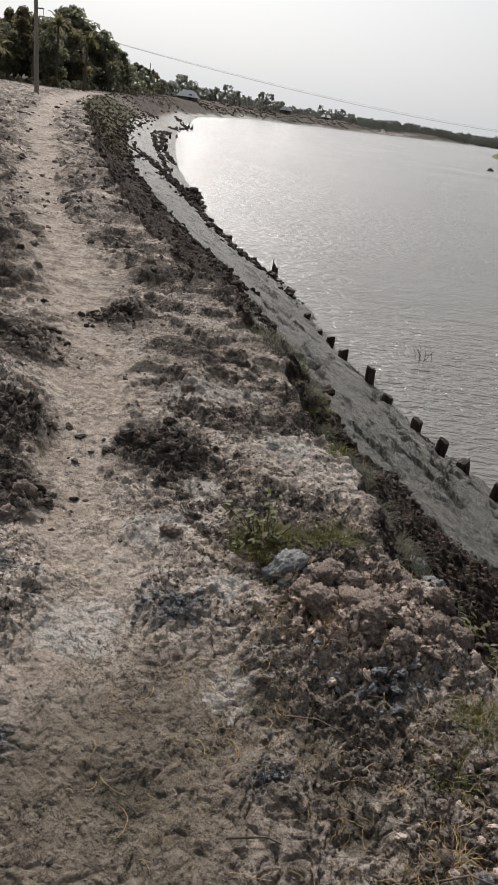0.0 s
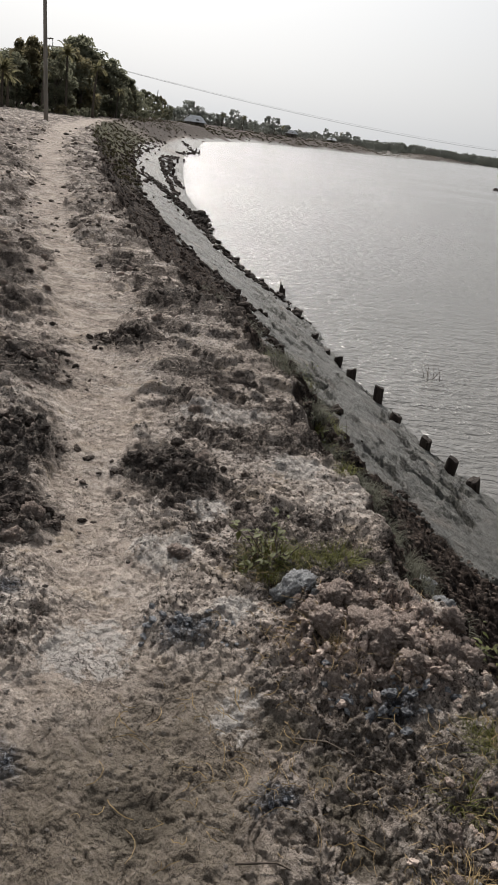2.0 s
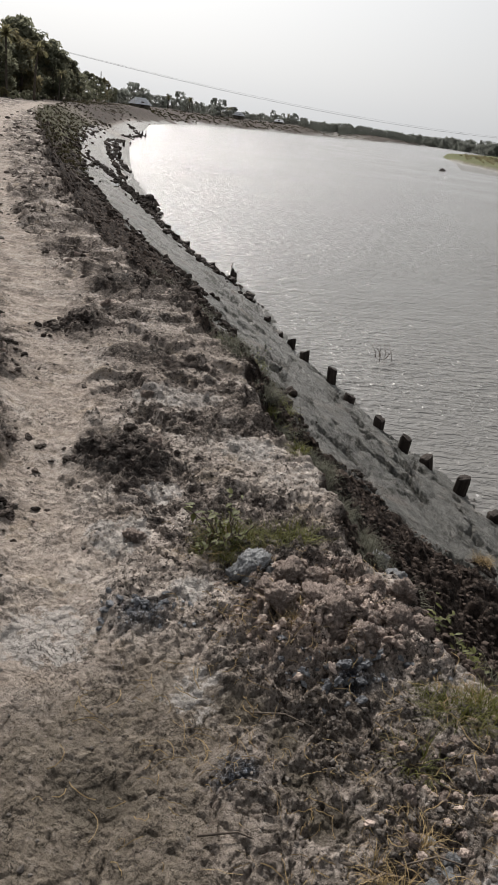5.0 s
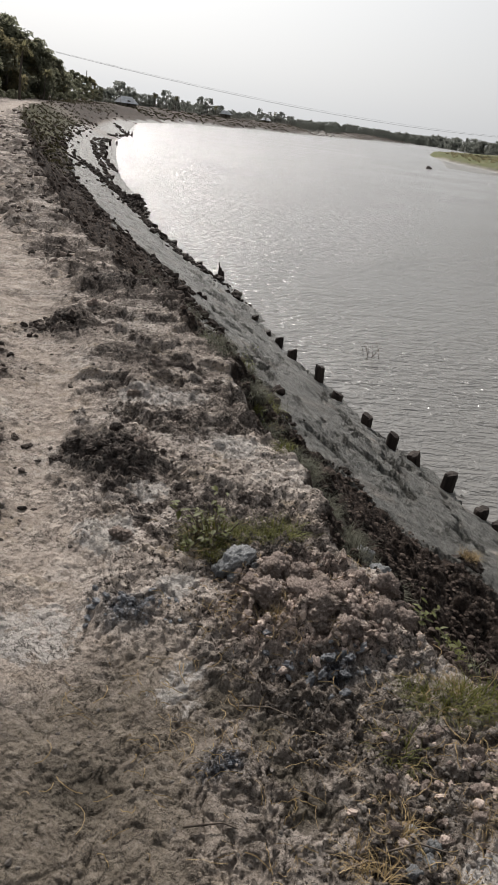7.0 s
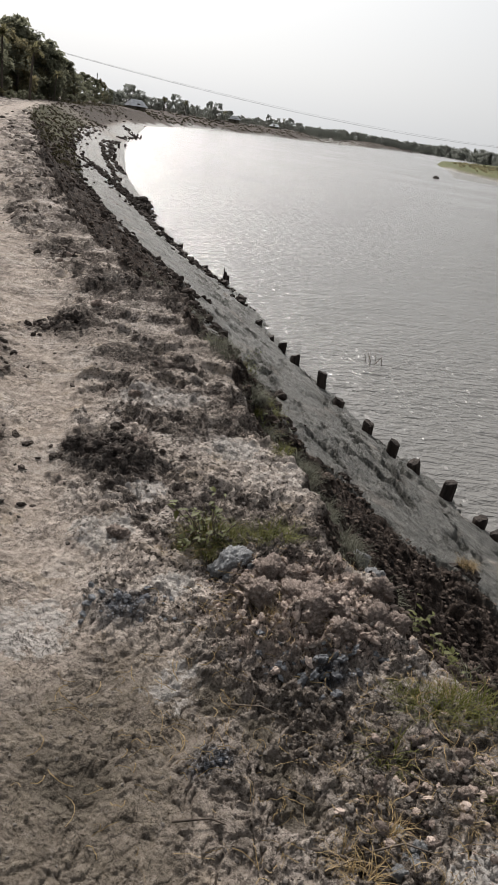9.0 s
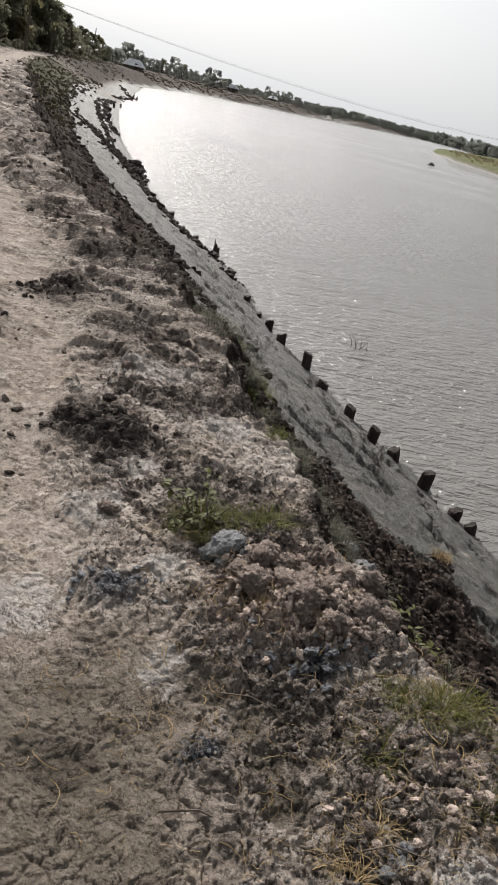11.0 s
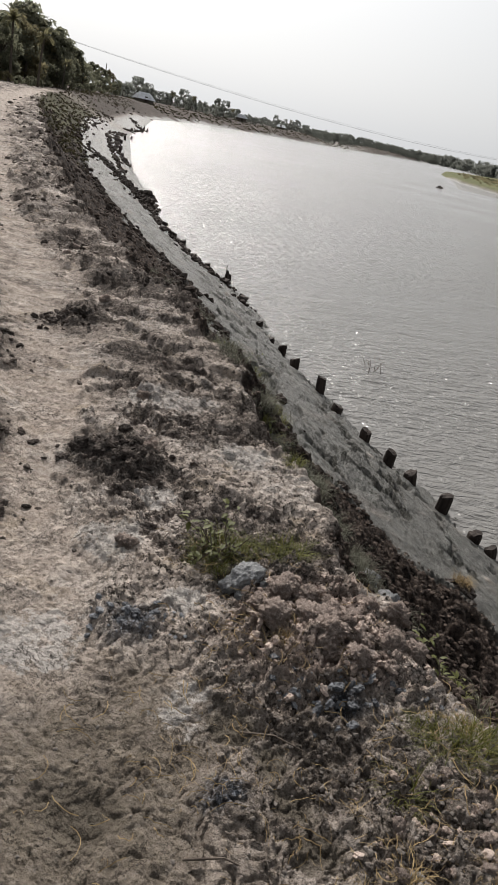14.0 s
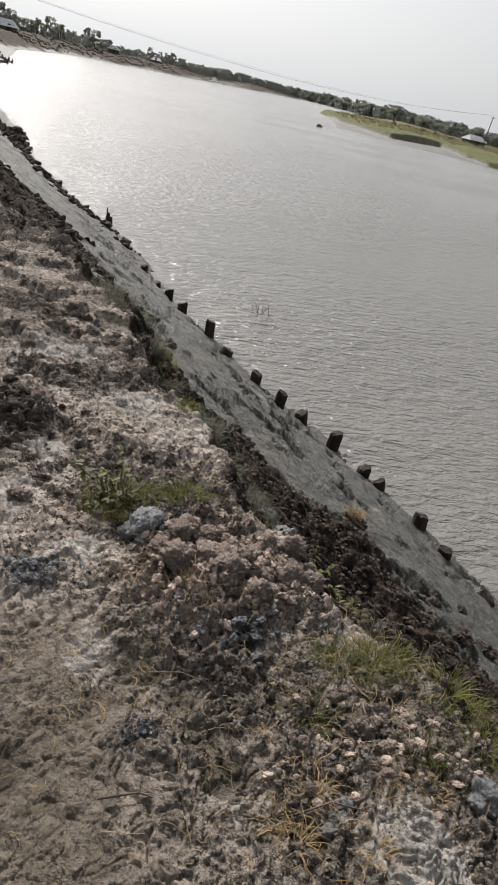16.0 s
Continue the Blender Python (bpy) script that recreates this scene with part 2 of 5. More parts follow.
    ts, cs, ps, ss, ms = tilth[some], crest[some], path[some], slope[some], mud[some]
    rise = np.clip(ts, 0, 1.2) * dug + (1 - np.clip(ts, 0, 1)) * cs * ((1 - ps) * plate + ps * worn)
    rise = rise + big[some] * (0.015 + 0.03 * l1 + 0.03 * l2 + 0.02 * l3 + 0.01 * l4) + heap[some] * cs * (0.005 + 0.02 * b1)
    rise = rise + ss * (0.25 * (fbm(xs, ys, 0.9, 3, 15) - 0.5) + 0.06 * billow(xs * 1.6, ys, 0.6, 9) + 0.03 * l1 + 0.025 * l2 * fade(0.12))
    crusted = np.zeros_like(x)
    crusted[some] = ease(0.5 * l1 + 0.5 * l2 + 0.3 * l3, 0.3, 0.85)
    # flaking crust: broken ledges a finger thick
    q = rise / 0.015 + 1.2 * fbm(xs, ys, 0.09, 3, 33)
    fl = np.floor(q)
    rise = rise + fade(0.05) * 0.55 * cs * (1 - 0.75 * ps) * (0.015 * (fl + ease(q - fl, 0.0, 0.3) - q + 0.35))
    # broken steps in the crust, a hand's breadth high, farther along
    step = 6.0 * fbm(xs, ys, 0.62, 5, 35, 0.58)
    fs = np.floor(step)
    tread = fs + ease(step - fs, 0.0, 0.22)
    rise = rise + cs * (1 - 0.75 * ps) * ease(rs, 2.0, 3.6) * (0.045 + 0.02 * farther) * (tread - 3)
    # slumped ledges along the mud, prints and pocks
    u = (shore_of(ys) - xs) / (shore_of(ys) - foot_of(ys))
    saw = u * 4.0 + 3.2 * fbm(xs, ys, 0.9, 4, 19)
    saw = saw - np.floor(saw)
    broken = ease(fbm(xs * 1.6, ys * 0.8, 0.5, 3, 29), 0.48, 0.58)
    soft_mud = 0.11 * broken * (saw - 1) + 0.035 * gnoise(xs / 0.45, ys / 0.7, 37) * fade(0.2) + 0.03 * billow(xs, ys * 0.7, 0.2, 38) * fade(0.15) + 0.014 * b2 * fade(0.12)
    soft_mud = soft_mud - 0.03 * lumps(xs, ys * 1.6, 0.2, 93, 0.4) * ease(u, 0.2, 0.6) * fade(0.11) + 0.02 * b2 * (1 - ease(u, 0.0, 0.25)) * fade(0.1) + 0.03 * l2 * broken * fade(0.18) + 0.02 * l1 * broken * fade(0.25)
    qs = np.degrees(np.arctan2(xs, ys))
    seen = ease(qs, -33, -26) * (1 - ease(qs, 47, 54))
    z[some] += near[some] * (rise * (0.2 + 0.8 * seen) + ms * soft_mud * seen)
    z = z + near * (0.1 * (fbm(x, y, 2.2, 3, 14) - 0.5)) * (1 - 0.7 * mud) - 0.02 * rut * crest - 0.012 * path
    z = z + (1 - near) * (0.5 * (fbm(x, y, 14, 4, 43) - 0.5) + 0.7 * (fbm(x, y, 5, 3, 44) - 0.5)) * ease(d, 2, 12) * (1 - 0.85 * ws)
    grass = ws * turf
    grass = np.maximum(grass, ease(r, 30, 60) * slope * 0.35)
    slope = np.maximum(slope, (1 - k) * (1 - ws) * np.maximum(ease(d, 2.5, 4.5), ease(y, 150, 175) * ease(d, -0.5, 0.3)) * 0.9)
    slope = np.maximum(slope, ws * 4 * turf * (1 - turf))
    mud = mud * (1 - ws * 0.9 * np.clip(4 * turf * (1 - turf), 0, 1))
    return z, dict(path=path, tilth=np.clip(tilth, 0, 1), wet=wet, salt=salt * crest, mud=mud, crusted=crusted * (1 - mud), slope=slope, grass=grass, heap=heap * crest, apron=apron, rut=rut * crest, big=big, damp=damp)


GRID = {}


def ground_z(x, y):
    """Height of the finished ground sheet at a place."""
    az, rad, z = GRID["az"], GRID["rad"], GRID["z"]
    q, r = math.degrees(math.atan2(x, y)), max(0.1, math.hypot(x, y))
    j = min(len(az) - 2, max(0, int(np.searchsorted(az, q)) - 1))
    i = min(len(rad) - 2, max(0, int(np.searchsorted(rad, r)) - 1))
    u, v = (q - az[j]) / (az[j + 1] - az[j]), (r - rad[i]) / (rad[i + 1] - rad[i])
    return float((z[i, j] * (1 - u) + z[i, j + 1] * u) * (1 - v) + (z[i + 1, j] * (1 - u) + z[i + 1, j + 1] * u) * v)


# ---- materials ----
def material(name, rough=0.8, spec=0.3):
    m = bpy.data.materials.new(name)
    m.use_nodes = True
    b = m.node_tree.nodes["Principled BSDF"]
    b.inputs["Roughness"].default_value, b.inputs["Specular IOR Level"].default_value = rough, spec
    return m, m.node_tree.nodes, m.node_tree.links, b


class Nodes:
    """Short hand for building a node tree."""
    def __init__(self, m):
        self.n, self.l = m.node_tree.nodes, m.node_tree.links
        self.place = self.n.new("ShaderNodeTexCoord").outputs["Object"]

    def set(self, socket, value):
        if hasattr(value, "links"):
            self.l.new(value, socket)
        else:
            socket.default_value = value

    def noise(self, scale, detail=4, rough=0.6, stretch=None, distort=0.0):
        t = self.n.new("ShaderNodeTexNoise")
        t.inputs["Scale"].default_value, t.inputs["Detail"].default_value, t.inputs["Roughness"].default_value = scale, detail, rough
        t.inputs["Distortion"].default_value = distort
        where = self.place
        if stretch:
            mp = self.n.new("ShaderNodeMapping")
            mp.vector_type = "TEXTURE" if len(stretch) > 2 else "POINT"
            mp.inputs["Scale"].default_value, mp.inputs["Rotation"].default_value = stretch[0], stretch[1]
            self.l.new(where, mp.inputs[0])
            where = mp.outputs[0]
        self.l.new(where, t.inputs["Vector"])
        return t.outputs["Fac"]

    def ramp(self, fac, lo, hi, a=0.0, b=1.0):
        t = self.n.new("ShaderNodeMapRange")
        for k, v in (("Value", fac), ("From Min", lo), ("From Max", hi), ("To Min", a), ("To Max", b)):
            self.set(t.inputs[k], v)
        return t.outputs[0]

    def mix(self, fac, a, b):
        t = self.n.new("ShaderNodeMix")
        t.data_type = "RGBA"
        self.set(t.inputs[0], fac)
        self.set(t.inputs[6], a if hasattr(a, "links") else (*a, 1))
        self.set(t.inputs[7], b if hasattr(b, "links") else (*b, 1))
        return t.outputs[2]

    def math(self, op, a, b=0.0):
        t = self.n.new("ShaderNodeMath")
        t.operation = op
        self.set(t.inputs[0], a), self.set(t.inputs[1], b)
        return t.outputs[0]

    def attr(self, name):
        t = self.n.new("ShaderNodeAttribute")
        t.attribute_name = name
        return t.outputs["Fac"]

    def bump(self, height, strength, distance, normal=None):
        t = self.n.new("ShaderNodeBump")
        t.inputs["Strength"].default_value, t.inputs["Distance"].default_value = strength, distance
        self.l.new(height, t.inputs["Height"])
        if normal is not None:
            self.l.new(normal, t.inputs["Normal"])
        return t.outputs[0]


def soil_material():
    m, n, l, b = material("soil", 0.95, 0.15)
    k = Nodes(m)
    fine, mid, wide, grit = k.noise(110, 3, 0.65), k.noise(17, 6, 0.72), k.noise(1.9, 5, 0.6), k.noise(42, 5, 0.75)
    base = k.mix(k.ramp(mid, 0.36, 0.6), (0.28, 0.236, 0.203), (0.6, 0.518, 0.456))
    base = k.mix(k.math("MULTIPLY", k.ramp(wide, 0.47, 0.6), k.ramp(k.noise(30, 5, 0.75), 0.42, 0.54, 0.0, 0.85)), base, (0.64, 0.58, 0.53))
    base = k.mix(k.ramp(k.noise(5.5, 5, 0.65), 0.56, 0.64, 0.0, 0.55), base, (0.4, 0.315, 0.22))
    # dark turned earth in ragged patches, with paler dry crumbs on it
    ragged = k.math("ADD", k.math("MULTIPLY", k.noise(10, 5, 0.72), 2.3), k.math("MULTIPLY", grit, 1.6))
    spoil = k.ramp(k.math("ADD", k.math("ADD", k.attr("tilth"), k.math("MULTIPLY", k.attr("heap"), 0.5)), ragged), 2.43, 2.62)
    turned = k.mix(k.ramp(grit, 0.42, 0.6), (0.017, 0.0135, 0.012), (0.125, 0.1, 0.086))
    turned = k.mix(k.math("MULTIPLY", k.attr("crusted"), k.ramp(k.noise(60, 5, 0.75), 0.44, 0.56, 0.0, 0.8)), turned, (0.46, 0.39, 0.335))
    base = k.mix(k.math("MULTIPLY", spoil, k.math("SUBTRACT", 0.95, k.math("MULTIPLY", k.attr("path"), 0.6))), base, turned)
    # the nearest crest soil goes over to a darker brown in ragged patches
    base = k.mix(k.math("MULTIPLY", k.attr("damp"), k.ramp(k.noise(14, 6, 0.75), 0.58, 0.42, 0.3, 0.92)), base, k.mix(k.ramp(grit, 0.4, 0.62), (0.045, 0.037, 0.03), (0.23, 0.193, 0.16)))
    base = k.mix(k.math("MULTIPLY", k.attr("big"), k.ramp(mid, 0.35, 0.55, 0.3, 0.95)), base, k.mix(k.ramp(grit, 0.4, 0.6), (0.2, 0.15, 0.126), (0.6, 0.48, 0.415)))
    base = k.mix(k.math("MULTIPLY", k.ramp(fine, 0.5, 0.6), 0.2), base, (0.5, 0.45, 0.41))
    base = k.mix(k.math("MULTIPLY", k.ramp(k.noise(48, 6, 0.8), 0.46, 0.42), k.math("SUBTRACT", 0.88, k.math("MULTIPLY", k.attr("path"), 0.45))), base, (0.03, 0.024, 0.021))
    trod = k.mix(k.ramp(mid, 0.35, 0.65), (0.3, 0.248, 0.207), (0.54, 0.461, 0.396))
    trod = k.mix(k.math("MULTIPLY", k.attr("apron"), 0.85), trod, k.mix(k.ramp(k.noise(13, 6, 0.75), 0.38, 0.62), (0.085, 0.07, 0.052), (0.2, 0.17, 0.13)))
    trod = k.mix(k.ramp(k.noise(65, 5, 0.75), 0.44, 0.36, 0.0, 0.3), trod, (0.07, 0.058, 0.045))
    trod = k.mix(k.ramp(k.noise(38, 5, 0.75), 0.58, 0.64, 0.0, 0.25), trod, (0.4, 0.37, 0.33))
    base = k.mix(k.math("MAXIMUM", k.math("MULTIPLY", k.attr("apron"), 0.8), k.math("MULTIPLY", k.attr("path"), k.ramp(k.noise(7, 6, 0.75), 0.4, 0.58, 0.05, 0.8))), base, trod)
    base = k.mix(k.ramp(k.math("ADD", k.attr("salt"), k.math("MULTIPLY", k.noise(22, 6, 0.75), 2.6)), 2.0, 2.2, 0.0, 0.6), base, (0.54, 0.515, 0.49))
    base = k.mix(k.math("MULTIPLY", k.attr("heap"), k.ramp(grit, 0.6, 0.45, 0.1, 0.8)), base, k.mix(k.ramp(mid, 0.42, 0.65), (0.025, 0.024, 0.023), (0.11, 0.1, 0.09)))
    base = k.mix(k.attr("rut"), base, k.mix(k.ramp(mid, 0.3, 0.7), (0.09, 0.076, 0.06), (0.17, 0.147, 0.118)))
    base = k.mix(k.math("MULTIPLY", k.attr("wet"), k.ramp(mid, 0.3, 0.6, 0.5, 1.0)), base, k.mix(k.ramp(fine, 0.5, 0.66), (0.025, 0.029, 0.036), (0.27, 0.29, 0.33)))
    split = n.new("ShaderNodeSeparateXYZ")
    l.new(k.place, split.inputs[0])
    # dark streaks over the crest farther along: dug soil with the clods' shadows painted in
    dug = k.math("MULTIPLY", k.ramp(split.outputs[1], 3.0, 6.5), k.ramp(k.noise(1.1, 7, 0.74, ((0.55, 1.5, 1), (0, 0, 0.35))), 0.46, 0.53))
    dug = k.math("MULTIPLY", dug, k.math("SUBTRACT", 0.75, k.math("MULTIPLY", k.attr("path"), 0.6)))
    shadow_streak = k.math("MULTIPLY", k.ramp(split.outputs[1], 2.6, 4.5), k.ramp(k.noise(4.6, 6, 0.75, ((0.5, 1.6, 1), (0, 0, 0))), 0.52, 0.55))
    shadow_streak = k.math("MULTIPLY", shadow_streak, k.math("SUBTRACT", 0.85, k.math("MULTIPLY", k.attr("path"), 0.3)))
    dug = k.math("MULTIPLY", k.math("MAXIMUM", dug, shadow_streak), k.ramp(grit, 0.6, 0.46, 0.25, 1.0))
    base = k.mix(k.math("MULTIPLY", dug, k.math("SUBTRACT", 1.0, k.attr("grass"))), base, k.mix(k.ramp(k.noise(9, 5, 0.75), 0.4, 0.62), (0.03, 0.024, 0.021), (0.13, 0.106, 0.092)))
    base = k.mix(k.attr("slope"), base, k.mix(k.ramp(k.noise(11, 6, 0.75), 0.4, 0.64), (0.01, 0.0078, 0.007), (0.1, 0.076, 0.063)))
    base = k.mix(k.attr("mud"), base, k.mix(k.ramp(k.noise(5, 6, 0.7), 0.35, 0.65), (0.085, 0.083, 0.074), (0.165, 0.161, 0.145)))
    # long pits and ledges in the mud, their shadow dashes painted dark besides the bump
    shaded_pits = k.noise(9, 6, 0.72, ((0.42, 1.25, 1), (0, 0, radians(16)), "turned"))
    base = k.mix(k.math("MULTIPLY", k.attr("mud"), k.ramp(shaded_pits, 0.42, 0.39, 0.0, 0.5)), base, (0.033, 0.031, 0.027))
    turf = k.mix(k.ramp(k.noise(0.25, 5, 0.7), 0.35, 0.65), (0.045, 0.057, 0.016), (0.11, 0.122, 0.034))
    base = k.mix(k.math("MULTIPLY", k.attr("grass"), k.ramp(k.noise(1.2, 6, 0.7), 0.35, 0.6, 0.8, 1.0)), base, turf)
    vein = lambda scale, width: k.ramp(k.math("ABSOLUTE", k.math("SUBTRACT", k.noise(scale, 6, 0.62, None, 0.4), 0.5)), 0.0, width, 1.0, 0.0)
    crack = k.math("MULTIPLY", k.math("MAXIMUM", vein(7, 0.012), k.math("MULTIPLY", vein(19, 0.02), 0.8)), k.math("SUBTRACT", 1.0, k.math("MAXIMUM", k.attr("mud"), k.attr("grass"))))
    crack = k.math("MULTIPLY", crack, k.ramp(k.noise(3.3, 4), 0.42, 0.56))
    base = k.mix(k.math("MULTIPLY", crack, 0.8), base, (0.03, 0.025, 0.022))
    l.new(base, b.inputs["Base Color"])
    k.set(b.inputs["Roughness"], k.ramp(k.math("MULTIPLY", k.attr("mud"), k.ramp(k.noise(4, 5), 0.3, 0.7, 0.7, 1.0)), 0, 1, 0.95, 0.45))
    k.set(b.inputs["Specular IOR Level"], k.ramp(k.attr("mud"), 0, 1, 0.1, 0.32))
    n1 = k.bump(k.noise(32, 6, 0.7), 0.9, 0.04)
    n1 = k.bump(k.math("SUBTRACT", 1.0, crack), 0.7, 0.012, n1)
    n2 = k.bump(k.noise(130, 3, 0.65), 0.7, 0.009, n1)
    n2 = k.bump(k.math("MULTIPLY", shaded_pits, k.attr("mud")), 1.0, 0.09, n2)
    ledge = k.noise(2.1, 6, 0.68, ((0.42, 1.6, 1), (0, 0, radians(16)), "turned"), 0.6)
    n2 = k.bump(k.math("MULTIPLY", k.ramp(ledge, 0.46, 0.5), k.attr("mud")), 0.9, 0.06, n2)
    l.new(n2, b.inputs["Normal"])
    return m


def water_material():
    m, n, l, b = material("river_water", 0.1, 0.5)
    k = Nodes(m)
    l.new(k.mix(k.noise(0.02, 3), (0.15, 0.143, 0.133), (0.185, 0.178, 0.167)), b.inputs["Base Color"])
    b.inputs["IOR"].default_value = 1.33
    breeze = k.ramp(k.noise(0.035, 4, 0.55, ((1.0, 2.2, 1), (0, 0, radians(-20)))), 0.38, 0.62)
    k.set(b.inputs["Roughness"], k.ramp(breeze, 0, 1, 0.17, 0.23))
    ripple = k.noise(2.0, 3, 0.6, ((1.7, 3.2, 1), (0, 0, radians(-14))), 0.5)
    swell = k.noise(0.35, 3, 0.5, ((0.7, 1.8, 1), (0, 0, radians(-8))), 0.3)
    chop = k.noise(0.5, 3, 0.55, ((1.2, 2.8, 1), (0, 0, radians(-16))), 0.4)
    n1 = k.bump(k.math("MULTIPLY", chop, k.ramp(breeze, 0, 1, 0.4, 1.0)), 1.0, 0.22, k.bump(swell, 0.5, 0.1))
    l.new(k.bump(k.math("MULTIPLY", ripple, k.ramp(breeze, 0, 1, 0.6, 1.0)), 1.0, 0.14, n1), b.inputs["Normal"])
    return m


def tint_material(name, dark, light, scale=6.0, rough=0.85, spec=0.2, bump=0.3, stretch=None, island=False, thin=0.0):
    m, n, l, b = material(name, rough, spec)
    k = Nodes(m)
    fac = k.ramp(k.noise(scale, 5, 0.65, stretch), 0.3, 0.7)
    if island:
        g = n.new("ShaderNodeNewGeometry")
        fac = k.math("MULTIPLY", k.math("ADD", fac, g.outputs["Random Per Island"]), 0.5)
    oi = n.new("ShaderNodeObjectInfo")
    col = k.mix(fac, dark, light)
    hsv = n.new("ShaderNodeHueSaturation")
    l.new(col, hsv.inputs["Color"])
    k.set(hsv.inputs["Value"], k.ramp(oi.outputs["Random"], 0, 1, 0.8, 1.2))
    l.new(hsv.outputs[0], b.inputs["Base Color"])
    if bump:
        l.new(k.bump(k.noise(scale * 3, 5, 0.7, stretch), bump, 0.02), b.inputs["Normal"])
    if thin:
        tr, mx, out = n.new("ShaderNodeBsdfTranslucent"), n.new("ShaderNodeMixShader"), n["Material Output"]
        l.new(hsv.outputs[0], tr.inputs["Color"])
        mx.inputs[0].default_value = thin
        l.new(b.outputs[0], mx.inputs[1]), l.new(tr.outputs[0], mx.inputs[2]), l.new(mx.outputs[0], out.inputs["Surface"])
    return m


SOIL, WATER = soil_material(), water_material()
CLOD = tint_material("dry_clod", (0.2, 0.157, 0.137), (0.53, 0.436, 0.382), 7, 0.95, 0.1, 0.9)
DARK_CLOD = tint_material("dark_clod", (0.02, 0.017, 0.0155), (0.15, 0.125, 0.11), 3, 0.95, 0.15, 0.9)
GREY_CLOD = tint_material("grey_clay", (0.16, 0.163, 0.168), (0.46, 0.465, 0.47), 7, 0.9, 0.15, 0.8)
PILE = tint_material("wet_timber", (0.014, 0.011, 0.01), (0.06, 0.047, 0.04), 9, 0.8, 0.15, 0.6, ((1, 1, 0.2), (0, 0, 0)))
POLE = tint_material("weathered_pole", (0.14, 0.13, 0.115), (0.26, 0.24, 0.215), 5, 0.8, 0.2, 0.3, ((1, 1, 0.1), (0, 0, 0)))
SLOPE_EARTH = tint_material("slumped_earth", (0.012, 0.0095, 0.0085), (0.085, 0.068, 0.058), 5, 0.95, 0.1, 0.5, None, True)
BARK = tint_material("bark", (0.05, 0.042, 0.035), (0.14, 0.12, 0.1), 6, 0.9, 0.1, 0.5)
LEAF = tint_material("leaves", (0.1, 0.107, 0.075), (0.27, 0.268, 0.19), 0.8, 0.75, 0.15, 0, None, True, 0.6)
LEAF_OLIVE = tint_material("olive_leaves", (0.1, 0.092, 0.055), (0.28, 0.245, 0.145), 0.8, 0.75, 0.15, 0, None, True, 0.6)
# far trees: distance haze is put into the leaf colour, greyer and paler
LEAF_FAR = tint_material("haze_paled_leaves", (0.16, 0.17, 0.15), (0.3, 0.31, 0.28), 0.5, 0.8, 0.1, 0, None, True, 0.55)
PALM_LEAF = tint_material("palm_leaves", (0.1, 0.097, 0.055), (0.26, 0.24, 0.135), 1, 0.7, 0.15, 0, None, True, 0.6)
BLADE = tint_material("grass_blades", (0.03, 0.045, 0.012), (0.22, 0.205, 0.06), 12, 0.7, 0.2, 0, None, True, 0.35)
BLADE_DARK = tint_material("dull_blades", (0.04, 0.042, 0.034), (0.18, 0.175, 0.13), 12, 0.8, 0.15, 0, None, True, 0.3)
STRAW = tint_material("dry_straw", (0.17, 0.115, 0.055), (0.4, 0.3, 0.16), 20, 0.8, 0.2, 0, None, True, 0.2)
WEED_LEAF = tint_material("weed_leaves", (0.04, 0.055, 0.014), (0.16, 0.16, 0.045), 20, 0.6, 0.3, 0, None, True, 0.35)
TWIG = tint_material("dry_twig", (0.06, 0.048, 0.04), (0.19, 0.155, 0.125), 30, 0.85, 0.2, 0.4)
TIN = tint_material("tin_roof", (0.36, 0.37, 0.385), (0.55, 0.565, 0.59), 1.0, 0.75, 0.15, 0.1)
MUDWALL = tint_material("earth_wall", (0.14, 0.125, 0.11), (0.25, 0.225, 0.195), 2, 0.9, 0.1, 0.2)
WIRE = tint_material("wire", (0.16, 0.16, 0.16), (0.24, 0.24, 0.24), 2, 0.6, 0.3, 0)
SCRUB = tint_material("bank_scrub", (0.028, 0.026, 0.016), (0.1, 0.088, 0.05), 0.8, 0.8, 0.1, 0, None, True, 0.4)


# ---- building helpers ----
def mesh_of(name, verts, faces, mat, smooth=True):
    me = bpy.data.meshes.new(name)
    me.from_pydata(verts, [], faces)
    me.materials.append(mat)
    if smooth:
        me.shade_smooth()
    return me


def part(name, data, parent, label=""):
    ob = new(name, data)
    ob.parent = parent
    return tagged(ob, label=label)


def empty(name, m, label, category, group="", kind=""):
    ob = new(name)
    ob.matrix_world = m
    ob.empty_display_size = 0.1
    return tagged(ob, label, category, group, kind)


